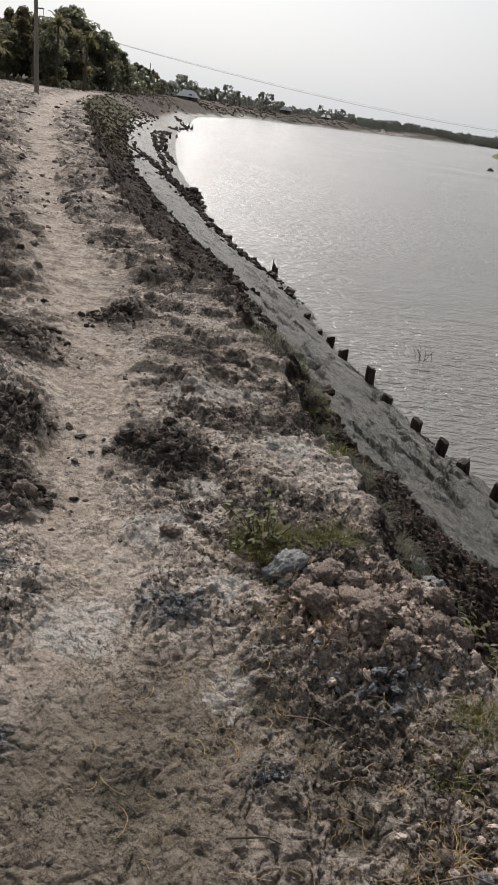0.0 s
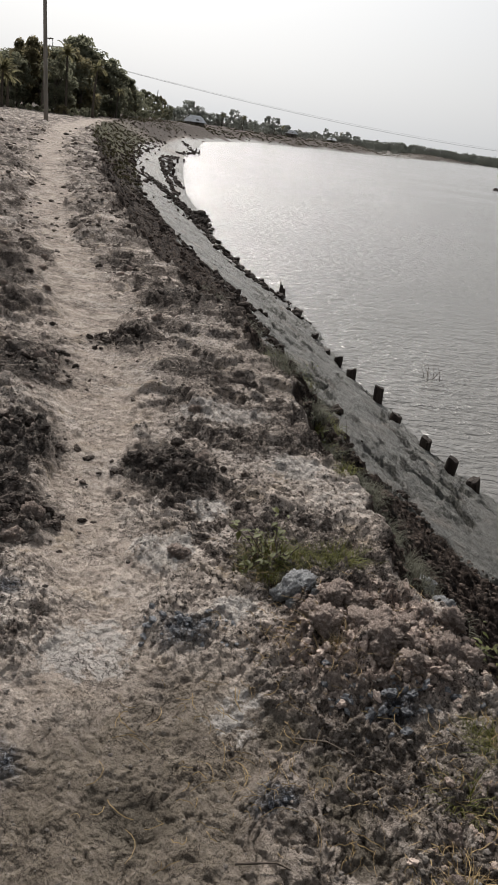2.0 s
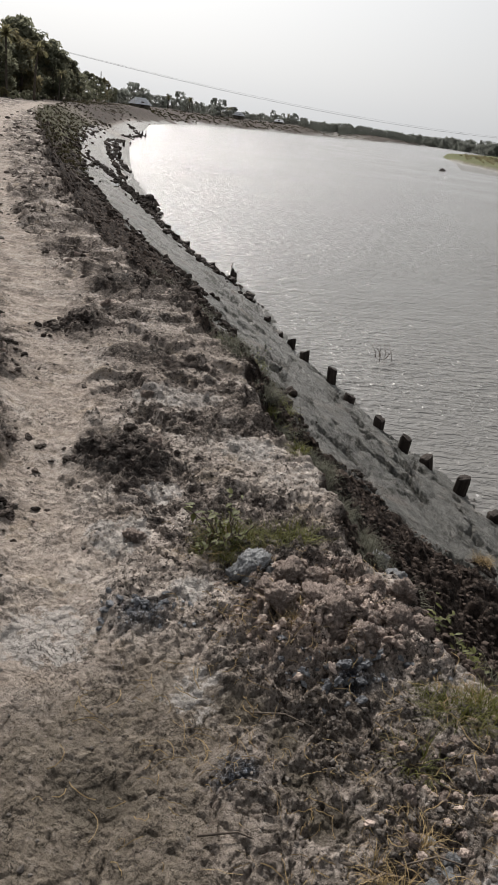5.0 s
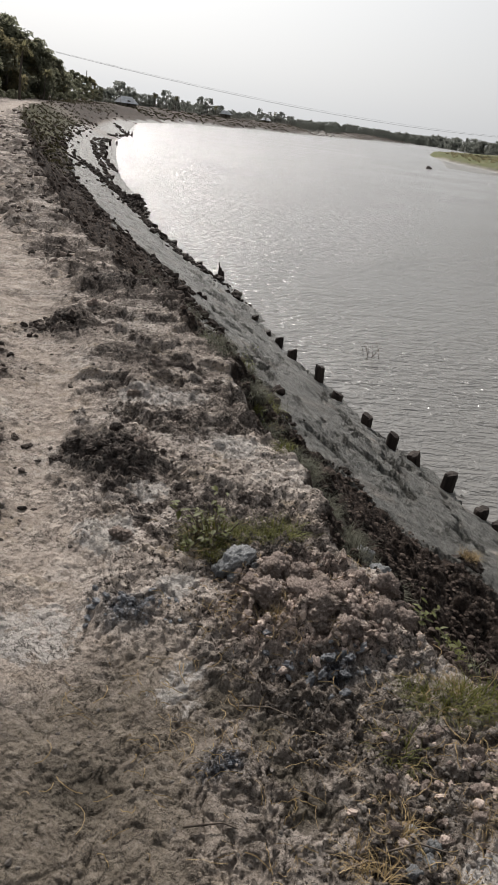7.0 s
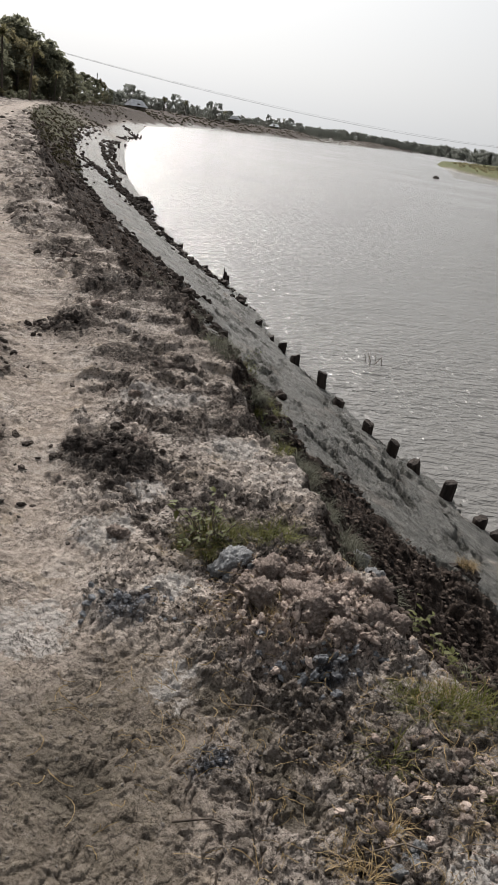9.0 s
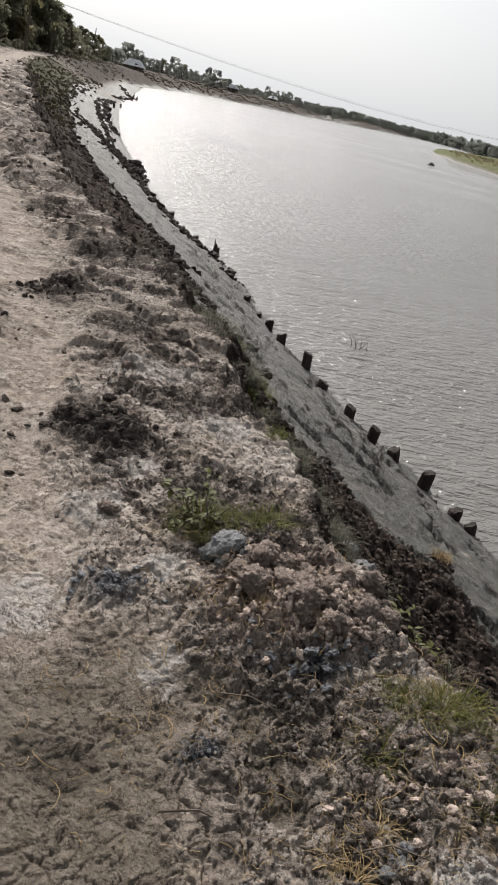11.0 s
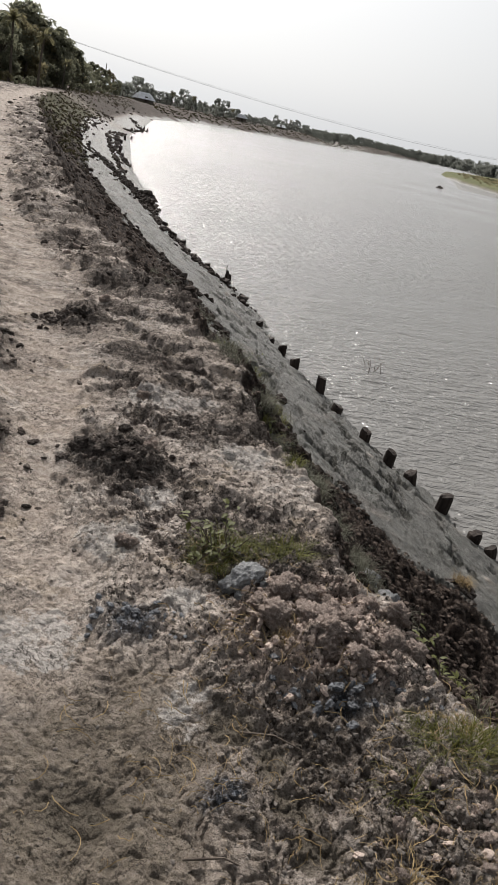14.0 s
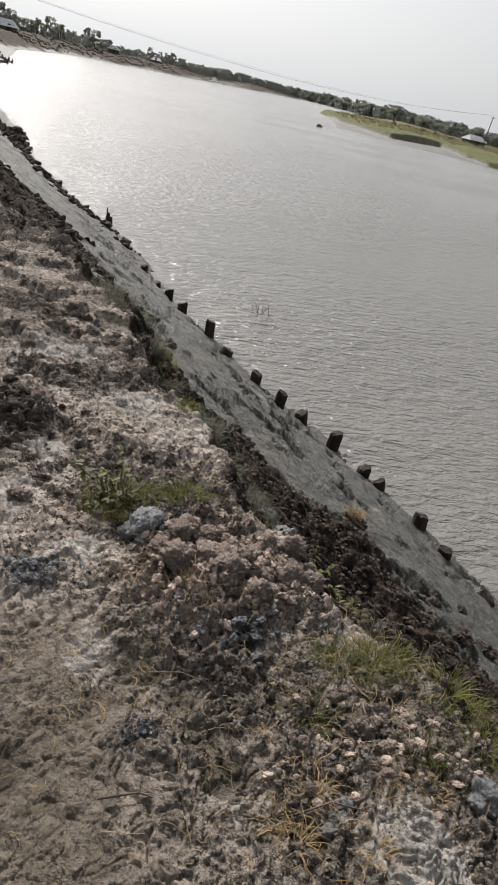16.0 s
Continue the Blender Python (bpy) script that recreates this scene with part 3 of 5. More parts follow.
# ---- ground sheet: fine where one walks, coarse towards the horizon ----
def build_ground():
    az = np.r_[np.arange(-180, -33, 3.0), np.arange(-33, -27, 0.6), np.arange(-27, 48, 0.13), np.arange(48, 54, 0.6), np.arange(54, 179, 3.0)]
    rad = [0.1, 0.25, 0.4, 0.55, 0.7, 0.8]
    while rad[-1] < 5.5: rad.append(rad[-1] * 1.0035)
    while rad[-1] < 45: rad.append(rad[-1] * 1.006)
    while rad[-1] < 115: rad.append(rad[-1] * 1.018)
    while rad[-1] < 140: rad.append(rad[-1] * 1.01)
    while rad[-1] < 215: rad.append(rad[-1] * 1.004)
    while rad[-1] < 300: rad.append(rad[-1] * 1.01)
    while rad[-1] < 4000: rad.append(rad[-1] * 1.02)
    rad = np.array(rad)
    a, r = np.meshgrid(np.radians(az), rad)
    x, y = (r * np.sin(a)).ravel(), (r * np.cos(a)).ravel()
    z, masks = lie(x, y)
    nr, na = len(rad), len(az)
    GRID.update(az=az, rad=rad, z=z.reshape(nr, na))
    i, j = np.meshgrid(np.arange(nr - 1), np.arange(na), indexing="ij")
    jn = (j + 1) % na
    quads = np.stack([i * na + j, i * na + jn, (i + 1) * na + jn, (i + 1) * na + j], -1).reshape(-1, 4)[:, ::-1]
    me = bpy.data.meshes.new("ground")
    co = np.stack([x, y, z], -1)
    c = len(co)
    co = np.vstack([co, [[0, 0, z[:na].mean()]]])
    tris = np.stack([np.full(na, c), np.arange(na), (np.arange(na) + 1) % na], -1)[:, ::-1]
    me.vertices.add(len(co))
    me.vertices.foreach_set("co", co.astype(np.float32).ravel())
    loops = np.r_[quads.ravel(), tris.ravel()]
    me.loops.add(len(loops))
    me.loops.foreach_set("vertex_index", loops.astype(np.int32))
    starts = np.r_[np.arange(len(quads)) * 4, len(quads) * 4 + np.arange(len(tris)) * 3]
    me.polygons.add(len(starts))
    me.polygons.foreach_set("loop_start", starts.astype(np.int32))
    me.update(calc_edges=True)
    for key, values in masks.items():
        at = me.attributes.new(key, "FLOAT", "POINT")
        at.data.foreach_set("value", np.r_[values, values[:1]].astype(np.float32))
    me.materials.append(SOIL)
    me.shade_smooth()
    return tagged(new("ground", me), "cracked salty earth embankment sloping to grey wet river mud", "ground", kind="structure")


build_ground()
me = mesh_of("river", [(-1500, -800, WATER_Z), (2500, -800, WATER_Z), (2500, 3500, WATER_Z), (-1500, 3500, WATER_Z)], [(0, 1, 2, 3)], WATER)
tagged(new("water", me), "wide silty grey river with small wind ripples", "water", kind="structure")


# ---- small shapes ----
def tube(points, radii, sides=8, cap=True):
    """Vertices and faces of a tapered tube along the points."""
    verts, faces = [], []
    pts = [Vector(p) for p in points]
    for i, p in enumerate(pts):
        d = (pts[min(i + 1, len(pts) - 1)] - pts[max(i - 1, 0)]).normalized()
        u = d.cross(Vector((0.31, 0.95, 0.1))).normalized()
        v = d.cross(u)
        for s in range(sides):
            q = 2 * math.pi * s / sides
            verts.append(p + (u * math.cos(q) + v * math.sin(q)) * radii[i])
    for i in range(len(pts) - 1):
        for s in range(sides):
            t = (s + 1) % sides
            faces.append((i * sides + s, i * sides + t, (i + 1) * sides + t, (i + 1) * sides + s))
    if cap:
        faces.append(tuple(range((len(pts) - 1) * sides, len(pts) * sides)))
        faces.append(tuple(reversed(range(sides))))
    return verts, faces


def join(*pieces):
    verts, faces = [], []
    for v, f in pieces:
        k = len(verts)
        verts += [tuple(p) for p in v]
        faces += [tuple(i + k for i in face) for face in f]
    return verts, faces


def leaf_cloud(rng, centres, per, spread, size):
    """Many small leaf shapes scattered round the clump centres."""
    verts, faces = [], []
    for cx, cy, cz, cr in centres:
        p = rng.normal(0, 1, (per, 3))
        p = p / np.linalg.norm(p, axis=1, keepdims=True) * (rng.random((per, 1)) ** 0.45) * cr * np.array([1, 1, spread])
        for q in p:
            c = Vector((cx + q[0], cy + q[1], cz + q[2]))
            d = Vector(rng.normal(0, 1, 3)).normalized()
            s = d.cross(Vector(rng.normal(0, 1, 3))).normalized()
            w = size * (0.6 + 0.8 * rng.random())
            k = len(verts)
            verts += [tuple(c - d * w), tuple(c + s * w * 0.45), tuple(c + d * w), tuple(c - s * w * 0.45)]
            faces.append((k, k + 1, k + 2, k + 3))
    return verts, faces


def broadleaf(seed, height, width, leaf, clumps, per, flat=0.7, low=0.3, label="", name="tree", mat=None):
    rng = np.random.default_rng(seed)
    tree = empty(name, Matrix(), label, "tree")
    lean = rng.normal(0, 0.06, 2) * height
    top = Vector((lean[0], lean[1], height * 0.62))
    stem = [Vector((0, 0, -0.4)), Vector((lean[0] * 0.2, lean[1] * 0.3, height * 0.2)), Vector((lean[0] * 0.6, lean[1] * 0.5, height * 0.42)), top]
    r0 = height * 0.028
    pieces = [tube(stem, [r0 * 1.3, r0, r0 * 0.8, r0 * 0.35], 7)]
    centres = []
    for c in range(clumps):
        q, h = rng.random() * 2 * math.pi, low + (0.96 - low) * rng.random()
        reach = width * 0.5 * math.sin(math.pi * min(0.93, max(0.3, (h - low) / (1.02 - low) * 0.75 + 0.2))) * (0.45 + 0.6 * rng.random())
        cc = (lean[0] * h + math.cos(q) * reach, lean[1] * h + math.sin(q) * reach, height * h)
        centres.append((*cc, width * (0.07 + 0.11 * rng.random())))
        if c % 3 == 0:
            root = Vector((lean[0] * 0.5, lean[1] * 0.45, height * min(0.55, h * 0.6)))
            end = Vector(cc)
            pieces.append(tube([root, root.lerp(end, 0.5) + Vector((0, 0, height * 0.03)), end], [r0 * 0.4, r0 * 0.25, r0 * 0.08], 5))
    part("trunk", mesh_of("trunk", *join(*pieces), BARK), tree)
    part("crown", mesh_of("crown", *leaf_cloud(rng, centres, per, flat, leaf), mat or (LEAF if seed % 3 else LEAF_OLIVE), False), tree)
    return tree


def palm(seed, height, fronds, length, label, droop=1.0, wind=0.45):
    rng = np.random.default_rng(seed)
    tree = empty("palm_tree", Matrix(), label, "palm tree")
    lx, ly = rng.normal(0, 0.07, 2) * height
    stem = [(lx * t * t, ly * t * t, height * t - 0.3 * (1 - t)) for t in np.linspace(0, 1, 7)]
    part("trunk", mesh_of("trunk", *tube(stem, list(np.linspace(0.2, 0.11, 7)), 8), BARK), tree)
    pieces = []
    for f in range(fronds):
        q, up = f * 2.4 + rng.normal(0, 0.2), rng.uniform(-0.5, 1.25)
        out, L = Vector((math.cos(q) + wind, math.sin(q), 0)).normalized(), length * rng.uniform(0.7, 1.15)
        side = Vector((-out.y, out.x, 0))
        at = Vector((lx, ly, height))
        pts = []
        for s in np.linspace(0, 1, 9):
            ang = up - droop * 1.5 * s * s
            pts.append(at.copy())
            at = at + (out * math.cos(ang) + Vector((0, 0, math.sin(ang)))) * L / 8
        pieces.append(tube(pts, list(np.linspace(0.035, 0.01, 9)), 4, False))
        v, fc = [], []
        for s in np.linspace(0.1, 0.99, 34):
            i = min(7, int(s * 8))
            p = pts[i].lerp(pts[i + 1], s * 8 - i)
            along = (pts[i + 1] - pts[i]).normalized()
            for sg in (-1, 1):
                ll = length * 0.22 * (1 - 0.55 * s) * rng.uniform(0.8, 1.15)
                tip = p + side * sg * ll * 0.8 + along * ll * 0.45 - Vector((0, 0, ll * 0.45))
                k = len(v)
                v += [tuple(p - along * 0.05), tuple((p + tip) / 2 + along * 0.03), tuple(tip), tuple((p + tip) / 2 - along * 0.03)]
                fc.append((k, k + 1, k + 2, k + 3))
        pieces.append((v, fc))
    part("crown", mesh_of("crown", *join(*pieces), PALM_LEAF, False), tree)
    return tree


def place(ob, x, y, s=1.0, turn=0.0, z=None, sz=None, dz=0.0):
    zz = ground_z(x, y) if z is None else z
    return pose(x, y, zz + dz, 0, 0, turn) @ Matrix.Diagonal((s, s, sz or s, 1))


def polar(az, dist):
    return dist * math.sin(radians(az)), dist * math.cos(radians(az))


# ---- trees and palms behind the embankment ----
rng = np.random.default_rng(5)
TREES = [broadleaf(11 + k, 7.0, w, 0.19, c, 100, 0.75, lo, "dense dark green village tree behind the embankment")
         for k, (w, c, lo) in enumerate([(6.0, 54, 0.14), (5.0, 50, 0.08), (6.6, 56, 0.18), (4.4, 46, 0.05)])]
SHRUBS = [broadleaf(31 + k, 2.6, 3.4, 0.2, 24, 46, 0.8, 0.05, "olive green bushy shrub on the embankment slope", "shrub") for k in range(3)]
PALMS = [palm(41, 7.4, 26, 2.0, "tall windblown coconut palm among trees"), palm(42, 6.4, 24, 1.9, "coconut palm with drooping fronds"),
         palm(43, 4.0, 26, 2.3, "young date palm with yellowish arching fronds", 0.8)]
used = set()


def plant_tree(kind, az, dist, s, sz=None, dz=0.0):
    x, y = polar(az, dist)
    m = place(kind, x, y, s, rng.random() * 360, None, sz, dz)
    if kind.name in used:
        return copy_thing(kind, m)
    used.add(kind.name)
    kind.matrix_world = m
    return kind


# top elevations (degrees) of the tree line by bearing, for the near village grove
GROVE = line_of([(-34, 2.6), (-26, 2.5), (-21.5, 2.7), (-20, 3.1), (-18.8, 3.0), (-17.2, 3.9), (-16, 3.1), (-14.5, 2.7), (-12.9, 1.8), (-11.5, 1.2), (-10, 0.9)])
back_of = line_of([(-33, 96), (-16, 98), (-14, 118), (-12, 150), (-10, 205)])
for az in np.arange(-33, -9.6, 0.42):
    dist = float(back_of(az)) + rng.uniform(0, 20)
    h = 1.5 + dist * math.tan(radians(float(GROVE(az)))) * rng.uniform(0.86, 1.22)
    plant_tree(TREES[rng.integers(4)], az + rng.normal(0, 0.2), dist, max(0.3, h / 7.0 * rng.uniform(0.85, 1.2)), max(0.3, h / 7.0))
for az in np.arange(-32, -10, 0.5):
    plant_tree(SHRUBS[rng.integers(3)], az + rng.normal(0, 0.1), float(back_of(az)) - rng.uniform(2, 9), rng.uniform(0.45, 0.8))
for az, dist, k, s in [(-17.0, 96, 0, 0.86), (-20.2, 98, 0, 0.72), (-15.2, 94, 1, 0.82), (-21.2, 84, 2, 0.85), (-24, 84, 2, 0.8),
                       (-13.6, 112, 1, 0.62), (-18.6, 92, 1, 0.78), (-22.6, 90, 2, 0.9), (-20.8, 90, 2, 0.9), (-23.5, 96, 0, 0.7)]:
    plant_tree(PALMS[k], az, dist, s)

# far bank: trees by bearing, distance and top elevation
FARLINE = [(-10.2, 240, 0.95), (-8.3, 270, 1.0), (-7.1, 290, 1.12), (-5.5, 300, 0.98), (-3.9, 300, 0.93), (-2.7, 310, 0.78), (-1.8, 330, 0.62), (-0.2, 340, 0.42), (0.9, 370, 0.62), (2.5, 400, 0.57),
           (4.2, 430, 0.22), (6.2, 460, 0.33), (8.0, 560, 0.3), (10.5, 640, 0.28), (13, 760, 0.25), (14, 760, 0.42), (16, 640, 0.42), (18, 500, 0.42), (23, 420, 0.5), (26, 400, 0.4), (40, 380, 0.5)]
far_d = line_of([(p[0], p[1]) for p in FARLINE])
far_e = line_of([(p[0], p[2]) for p in FARLINE])
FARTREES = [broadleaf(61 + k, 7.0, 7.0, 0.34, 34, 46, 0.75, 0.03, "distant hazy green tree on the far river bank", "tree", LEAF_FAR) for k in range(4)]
az, woods = -10.2, []
while az < 40:
    dist = float(far_d(az)) * rng.uniform(0.97, 1.1)
    x, y = polar(az, dist)
    h = max(2.2, 1.5 - ground_z(x, y) + dist * math.tan(radians(float(far_e(az)))) * rng.uniform(0.45, 1.22))
    kind, s, sz = FARTREES[rng.integers(4)], max(0.3, h / 7.0 * rng.uniform(0.65, 1.15)), max(0.3, h / 7.0)
    if az < 4.0:
        plant_tree(kind, az, dist, s, sz)
    else:
        woods.append((kind, place(kind, x, y, s, rng.random() * 360, None, sz)))
    az += math.degrees(h * 0.17 / dist)


def far_woods():
    """The woods on the horizon, too far off to tell tree from tree."""
    verts, faces, base = [], [], 0
    for kind, m in woods:
        m = np.array(m)
        for ob in kind.children:
            co = np.empty(len(ob.data.vertices) * 3)
            ob.data.vertices.foreach_get("co", co)
            verts.append(co.reshape(-1, 3) @ m[:3, :3].T + m[:3, 3])
            faces += [tuple(i + base for i in p.vertices) for p in ob.data.polygons]
            base += len(ob.data.vertices)
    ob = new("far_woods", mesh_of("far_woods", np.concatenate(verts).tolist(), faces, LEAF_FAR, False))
    return tagged(ob, "hazy grey-green line of woods on the horizon", "woods", kind="stuff")


far_woods()
for az, dist, h in [(-1.9, 300, 5.2), (-4.7, 290, 5.8), (2.3, 400, 5.6), (-6.2, 280, 5.6)]:
    plant_tree(PALMS[1], az, dist, h / 7.0)
for k in range(26):
    plant_tree(SHRUBS[k % 3], rng.uniform(15.5, 27), rng.uniform(225, 290), rng.uniform(0.5, 0.9))
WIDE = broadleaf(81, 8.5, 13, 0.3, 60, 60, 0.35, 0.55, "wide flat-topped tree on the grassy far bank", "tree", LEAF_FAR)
for az, dist, s in [(18.6, 300, 0.74), (20.6, 310, 0.74), (21.6, 325, 0.6), (24.0, 330, 0.5)]:
    plant_tree(WIDE, az, dist, s)


def far_face():
    """Dark scrub and earth lumps on the slope of the far bank."""
    rng = np.random.default_rng(79)
    centres = []
    for az in np.arange(-9.5, 13, 0.028):
        dist = np.arange(215, 760, 2.0)
        x, y = dist * math.sin(radians(az)), dist * math.cos(radians(az))
        d = river_side(x, y)
        fit = np.nonzero((d > 1.0) & (d < 17))[0]
        if len(fit):
            i = rng.choice(fit)
            centres.append((x[i], y[i], ground_z(x[i], y[i]) + 0.1, rng.uniform(0.25, 0.8) * dist[i] / 330))
    me = mesh_of("far_bank_scrub", *leaf_cloud(rng, centres, 16, 0.4, 0.22), SCRUB, False)
    return tagged(new("far_bank_scrub", me), "dark scrub and earth lumps on the far bank", "scrub", kind="stuff")


far_face()


def bank_scrub():
    rng = np.random.default_rng(78)
    centres = []
    for c in range(520):
        az, dist = rng.uniform(14.5, 30), rng.uniform(205, 300)
        if dist < float(spit_of(az)) + 14 + 14 * rng.random():
            continue
        x, y = polar(az, dist)
        centres.append((x, y, ground_z(x, y) + 0.25, rng.uniform(0.4, 1.1)))
    me = mesh_of("bank_scrub", *leaf_cloud(rng, centres, 40, 0.6, 0.16), LEAF_OLIVE, False)
    return tagged(new("bank_scrub", me), "low olive scrub behind the grassy far bank", "scrub", kind="stuff")


bank_scrub()


# ---- poles and wires ----
def pole(x, y, height, r, lean=(0.0, 0.0), arm=False, label="", dz=0.0):
    z = ground_z(x, y)
    ob = empty("utility_pole", pose(x, y, z + dz), label, "utility pole", "poles along the river")
    pts = [(lean[0] * t, lean[1] * t, -0.5 + (height + 0.5) * t) for t in np.linspace(0, 1, 6)]
    part("shaft", mesh_of("shaft", *tube(pts, list(np.linspace(r, r * 0.7, 6)), 10), POLE), ob)
    if arm:
        part("crossarm", mesh_of("crossarm", *tube([(-0.75 + lean[0], lean[1], height - 0.35), (0.75 + lean[0], lean[1], height - 0.35)], [0.06, 0.06], 6), POLE), ob)
    if r == 0.15 and not arm:
        loop = [(0.16 + 0.13 * math.cos(q), 0, 4.75 + 0.26 * math.sin(q)) for q in np.linspace(-2.6, 2.6, 12)]
        part("cable_loop", mesh_of("cable_loop", *tube(loop, [0.022] * 12, 6), WIRE), ob, "dark hanging loop of cable")
        part("clamp", mesh_of("clamp", *tube([(-0.17, 0, 4.95), (0.32, 0, 4.97)], [0.04, 0.03], 6), TWIG), ob)
    for dx in ((-0.65, 0, 0.65) if arm else (0.12,)):
        zz = height - (0.3 if arm else 2.3)
        part("insulator", mesh_of("insulator", *tube([(dx + lean[0], lean[1], zz), (dx + lean[0], lean[1], zz + 0.1), (dx + lean[0], lean[1], zz + 0.2)], [0.05, 0.07, 0.03], 8), TWIG), ob)
    return ob


pole(*polar(-18.25, 55), 9.0, 0.15, (-0.35, 0), False, "tall grey concrete electricity pole on the embankment")
pole(*polar(-15.15, 120), 8.0, 0.15, (0.2, 0), True, "leaning wooden electricity pole beside the trees")
pole(*polar(-10.85, 230), 7.6, 0.16, (0.05, 0), False, "distant wooden electricity pole on the embankment")
pole(*polar(24.95, 250), 8.9, 0.16, (0.5, 0), True, "distant electricity pole with crossarm on the far bank")


def wire(a, b, sag, r):
    a, b = Vector(a), Vector(b)
    pts = [a.lerp(b, t) - Vector((0, 0, sag * 4 * t * (1 - t))) for t in np.linspace(0, 1, 40)]
    return tagged(new("power_line", mesh_of("power_line", *tube(pts, [r] * 40, 5), WIRE)), "thin sagging electric wire strung across the river", "power line", "wires")


LX, LY = polar(-15.15, 120)
RX, RY = polar(24.95, 250)
wire((LX + 0.8, LY, 6.7), (RX, RY, 7.9), 3.6, 0.024)
wire((LX - 0.4, LY + 0.5, 6.9), (RX + 0.6, RY, 7.9), 3.4, 0.012)


# ---- houses ----
def house(az, dist, width, wall_h, roof_h, turn, label):
    x, y = polar(az, dist)
    ob = empty("village_house", pose(x, y, ground_z(x, y) - 0.1, 0, 0, turn), label, "house")
    w, d = width / 2, width * 0.35
    v = [(-w, -d, 0), (w, -d, 0), (w, d, 0), (-w, d, 0), (-w, -d, wall_h), (w, -d, wall_h), (w, d, wall_h), (-w, d, wall_h)]
    part("wall", mesh_of("wall", v, [(0, 1, 5, 4), (1, 2, 6, 5), (2, 3, 7, 6), (3, 0, 4, 7)], MUDWALL, False), ob)
    o, t = 0.5, 0.06
    for sg in (-1, 1):
        rv = [(-w - o, sg * (d + o), wall_h - 0.25), (w + o, sg * (d + o), wall_h - 0.25), (w * 0.75, 0, wall_h + roof_h), (-w * 0.75, 0, wall_h + roof_h)]
        rv += [(px, py, pz + t) for px, py, pz in rv]
        part("roof", mesh_of("roof", rv, [(0, 1, 2, 3), (7, 6, 5, 4), (0, 4, 5, 1), (1, 5, 6, 2), (2, 6, 7, 3), (3, 7, 4, 0)], TIN, False), ob)
    for sg in (-1, 1):
        part("gable", mesh_of("gable", [(sg * (w + o), -d - o, wall_h - 0.25), (sg * (w + o), d + o, wall_h - 0.25), (sg * w * 0.75, 0, wall_h + roof_h)], [(0, 1, 2)], TIN, False), ob)
    dv = [(-0.45, -d - 0.02, 0), (0.45, -d - 0.02, 0), (0.45, -d - 0.02, 1.8), (-0.45, -d - 0.02, 1.8)]
    part("door", mesh_of("door", dv, [(0, 1, 2, 3)], BARK, False), ob)
    return ob


house(-8.1, 225, 4.4, 1.3, 1.4, 35, "small village house with a pale tin hip roof")
house(-1.2, 322, 3.6, 1.5, 1.0, 20, "pale tin-roofed house among far bank trees")
house(1.7, 365, 3.6, 1.2, 0.8, -10, "low pale shed near the far waterline")
house(24.3, 262, 6.0, 1.8, 1.2, 15, "low tin-roofed house on the grassy bank")

# ---- timber piles along the foot of the mud ----
def pile_mesh(seed):
    rng = np.random.default_rng(seed)
    sides, rows = 11, 7
    verts, faces = [], []
    for i in range(rows):
        h = -0.6 + 1.0 * i / (rows - 1)
        for s in range(sides):
            q = 2 * math.pi * s / sides
            r = 0.105 * (1 + 0.06 * math.sin(3 * q + seed) + 0.04 * rng.normal()) * (0.86 if i == rows - 1 else 1)
            verts.append((r * math.cos(q), r * math.sin(q), h + (0.008 * rng.normal() + 0.025 * math.cos(q + seed) if i == rows - 1 else (0.36 - h if i == rows - 2 else 0))))
    for i in range(rows - 1):
        for s in range(sides):
            t = (s + 1) % sides
            faces.append((i * sides + s, i * sides + t, (i + 1) * sides + t, (i + 1) * sides + s))
    verts.append((0, 0, 0.4))
    faces += [((rows - 1) * sides + s, (rows - 1) * sides + (s + 1) % sides, len(verts) - 1) for s in range(sides)]
    return mesh_of("timber_post", verts, faces, PILE, False)


PILE_MESHES = [pile_mesh(s) for s in range(4)]
# x, y, height shown above the mud, thickness, lean
PILES = [(0.85, 17.2, 0.14, 0.9, 4), (1.18, 16.2, 0.14, 1.0, -6), (1.38, 15.6, 0.2, 1.0, 3), (1.6, 14.45, 0.26, 1.1, 5), (2.03, 13.2, 0.42, 0.95, 3),
         (2.24, 12.4, 0.18, 1.15, -8), (2.68, 11.45, 0.27, 1.05, 2), (2.93, 10.6, 0.36, 1.0, 5), (3.19, 9.9, 0.26, 1.1, -9), (3.42, 9.12, 0.33, 1.05, 9),
         (3.78, 8.6, 0.26, 1.0, -5), (3.97, 8.25, 0.18, 0.9, 10), (4.14, 7.28, 0.24, 1.0, 4), (4.29, 6.75, 0.22, 1.0, 15), (4.4, 6.05, 0.2, 1.2, 20),
         (0.4, 20.2, 0.15, 1.0, 5), (-0.1, 21.6, 0.12, 1.0, 0), (-0.8, 23.6, 0.16, 1.1, 6), (-1.3, 25.0, 0.14, 1.0, 0), (-1.9, 27.0, 0.2, 1.3, -5), (-2.3, 28.4, 0.15, 1.2, 5),
         (-2.9, 30.4, 0.2, 1.3, 0), (-9.6, 58.6, 0.7, 1.2, 3), (-10.4, 64, 0.4, 1.2, -4), (-11.6, 71, 0.4, 1.2, 4), (-12.6, 79, 0.6, 1.2, 0), (-13.0, 86, 0.5, 1.2, 8)]
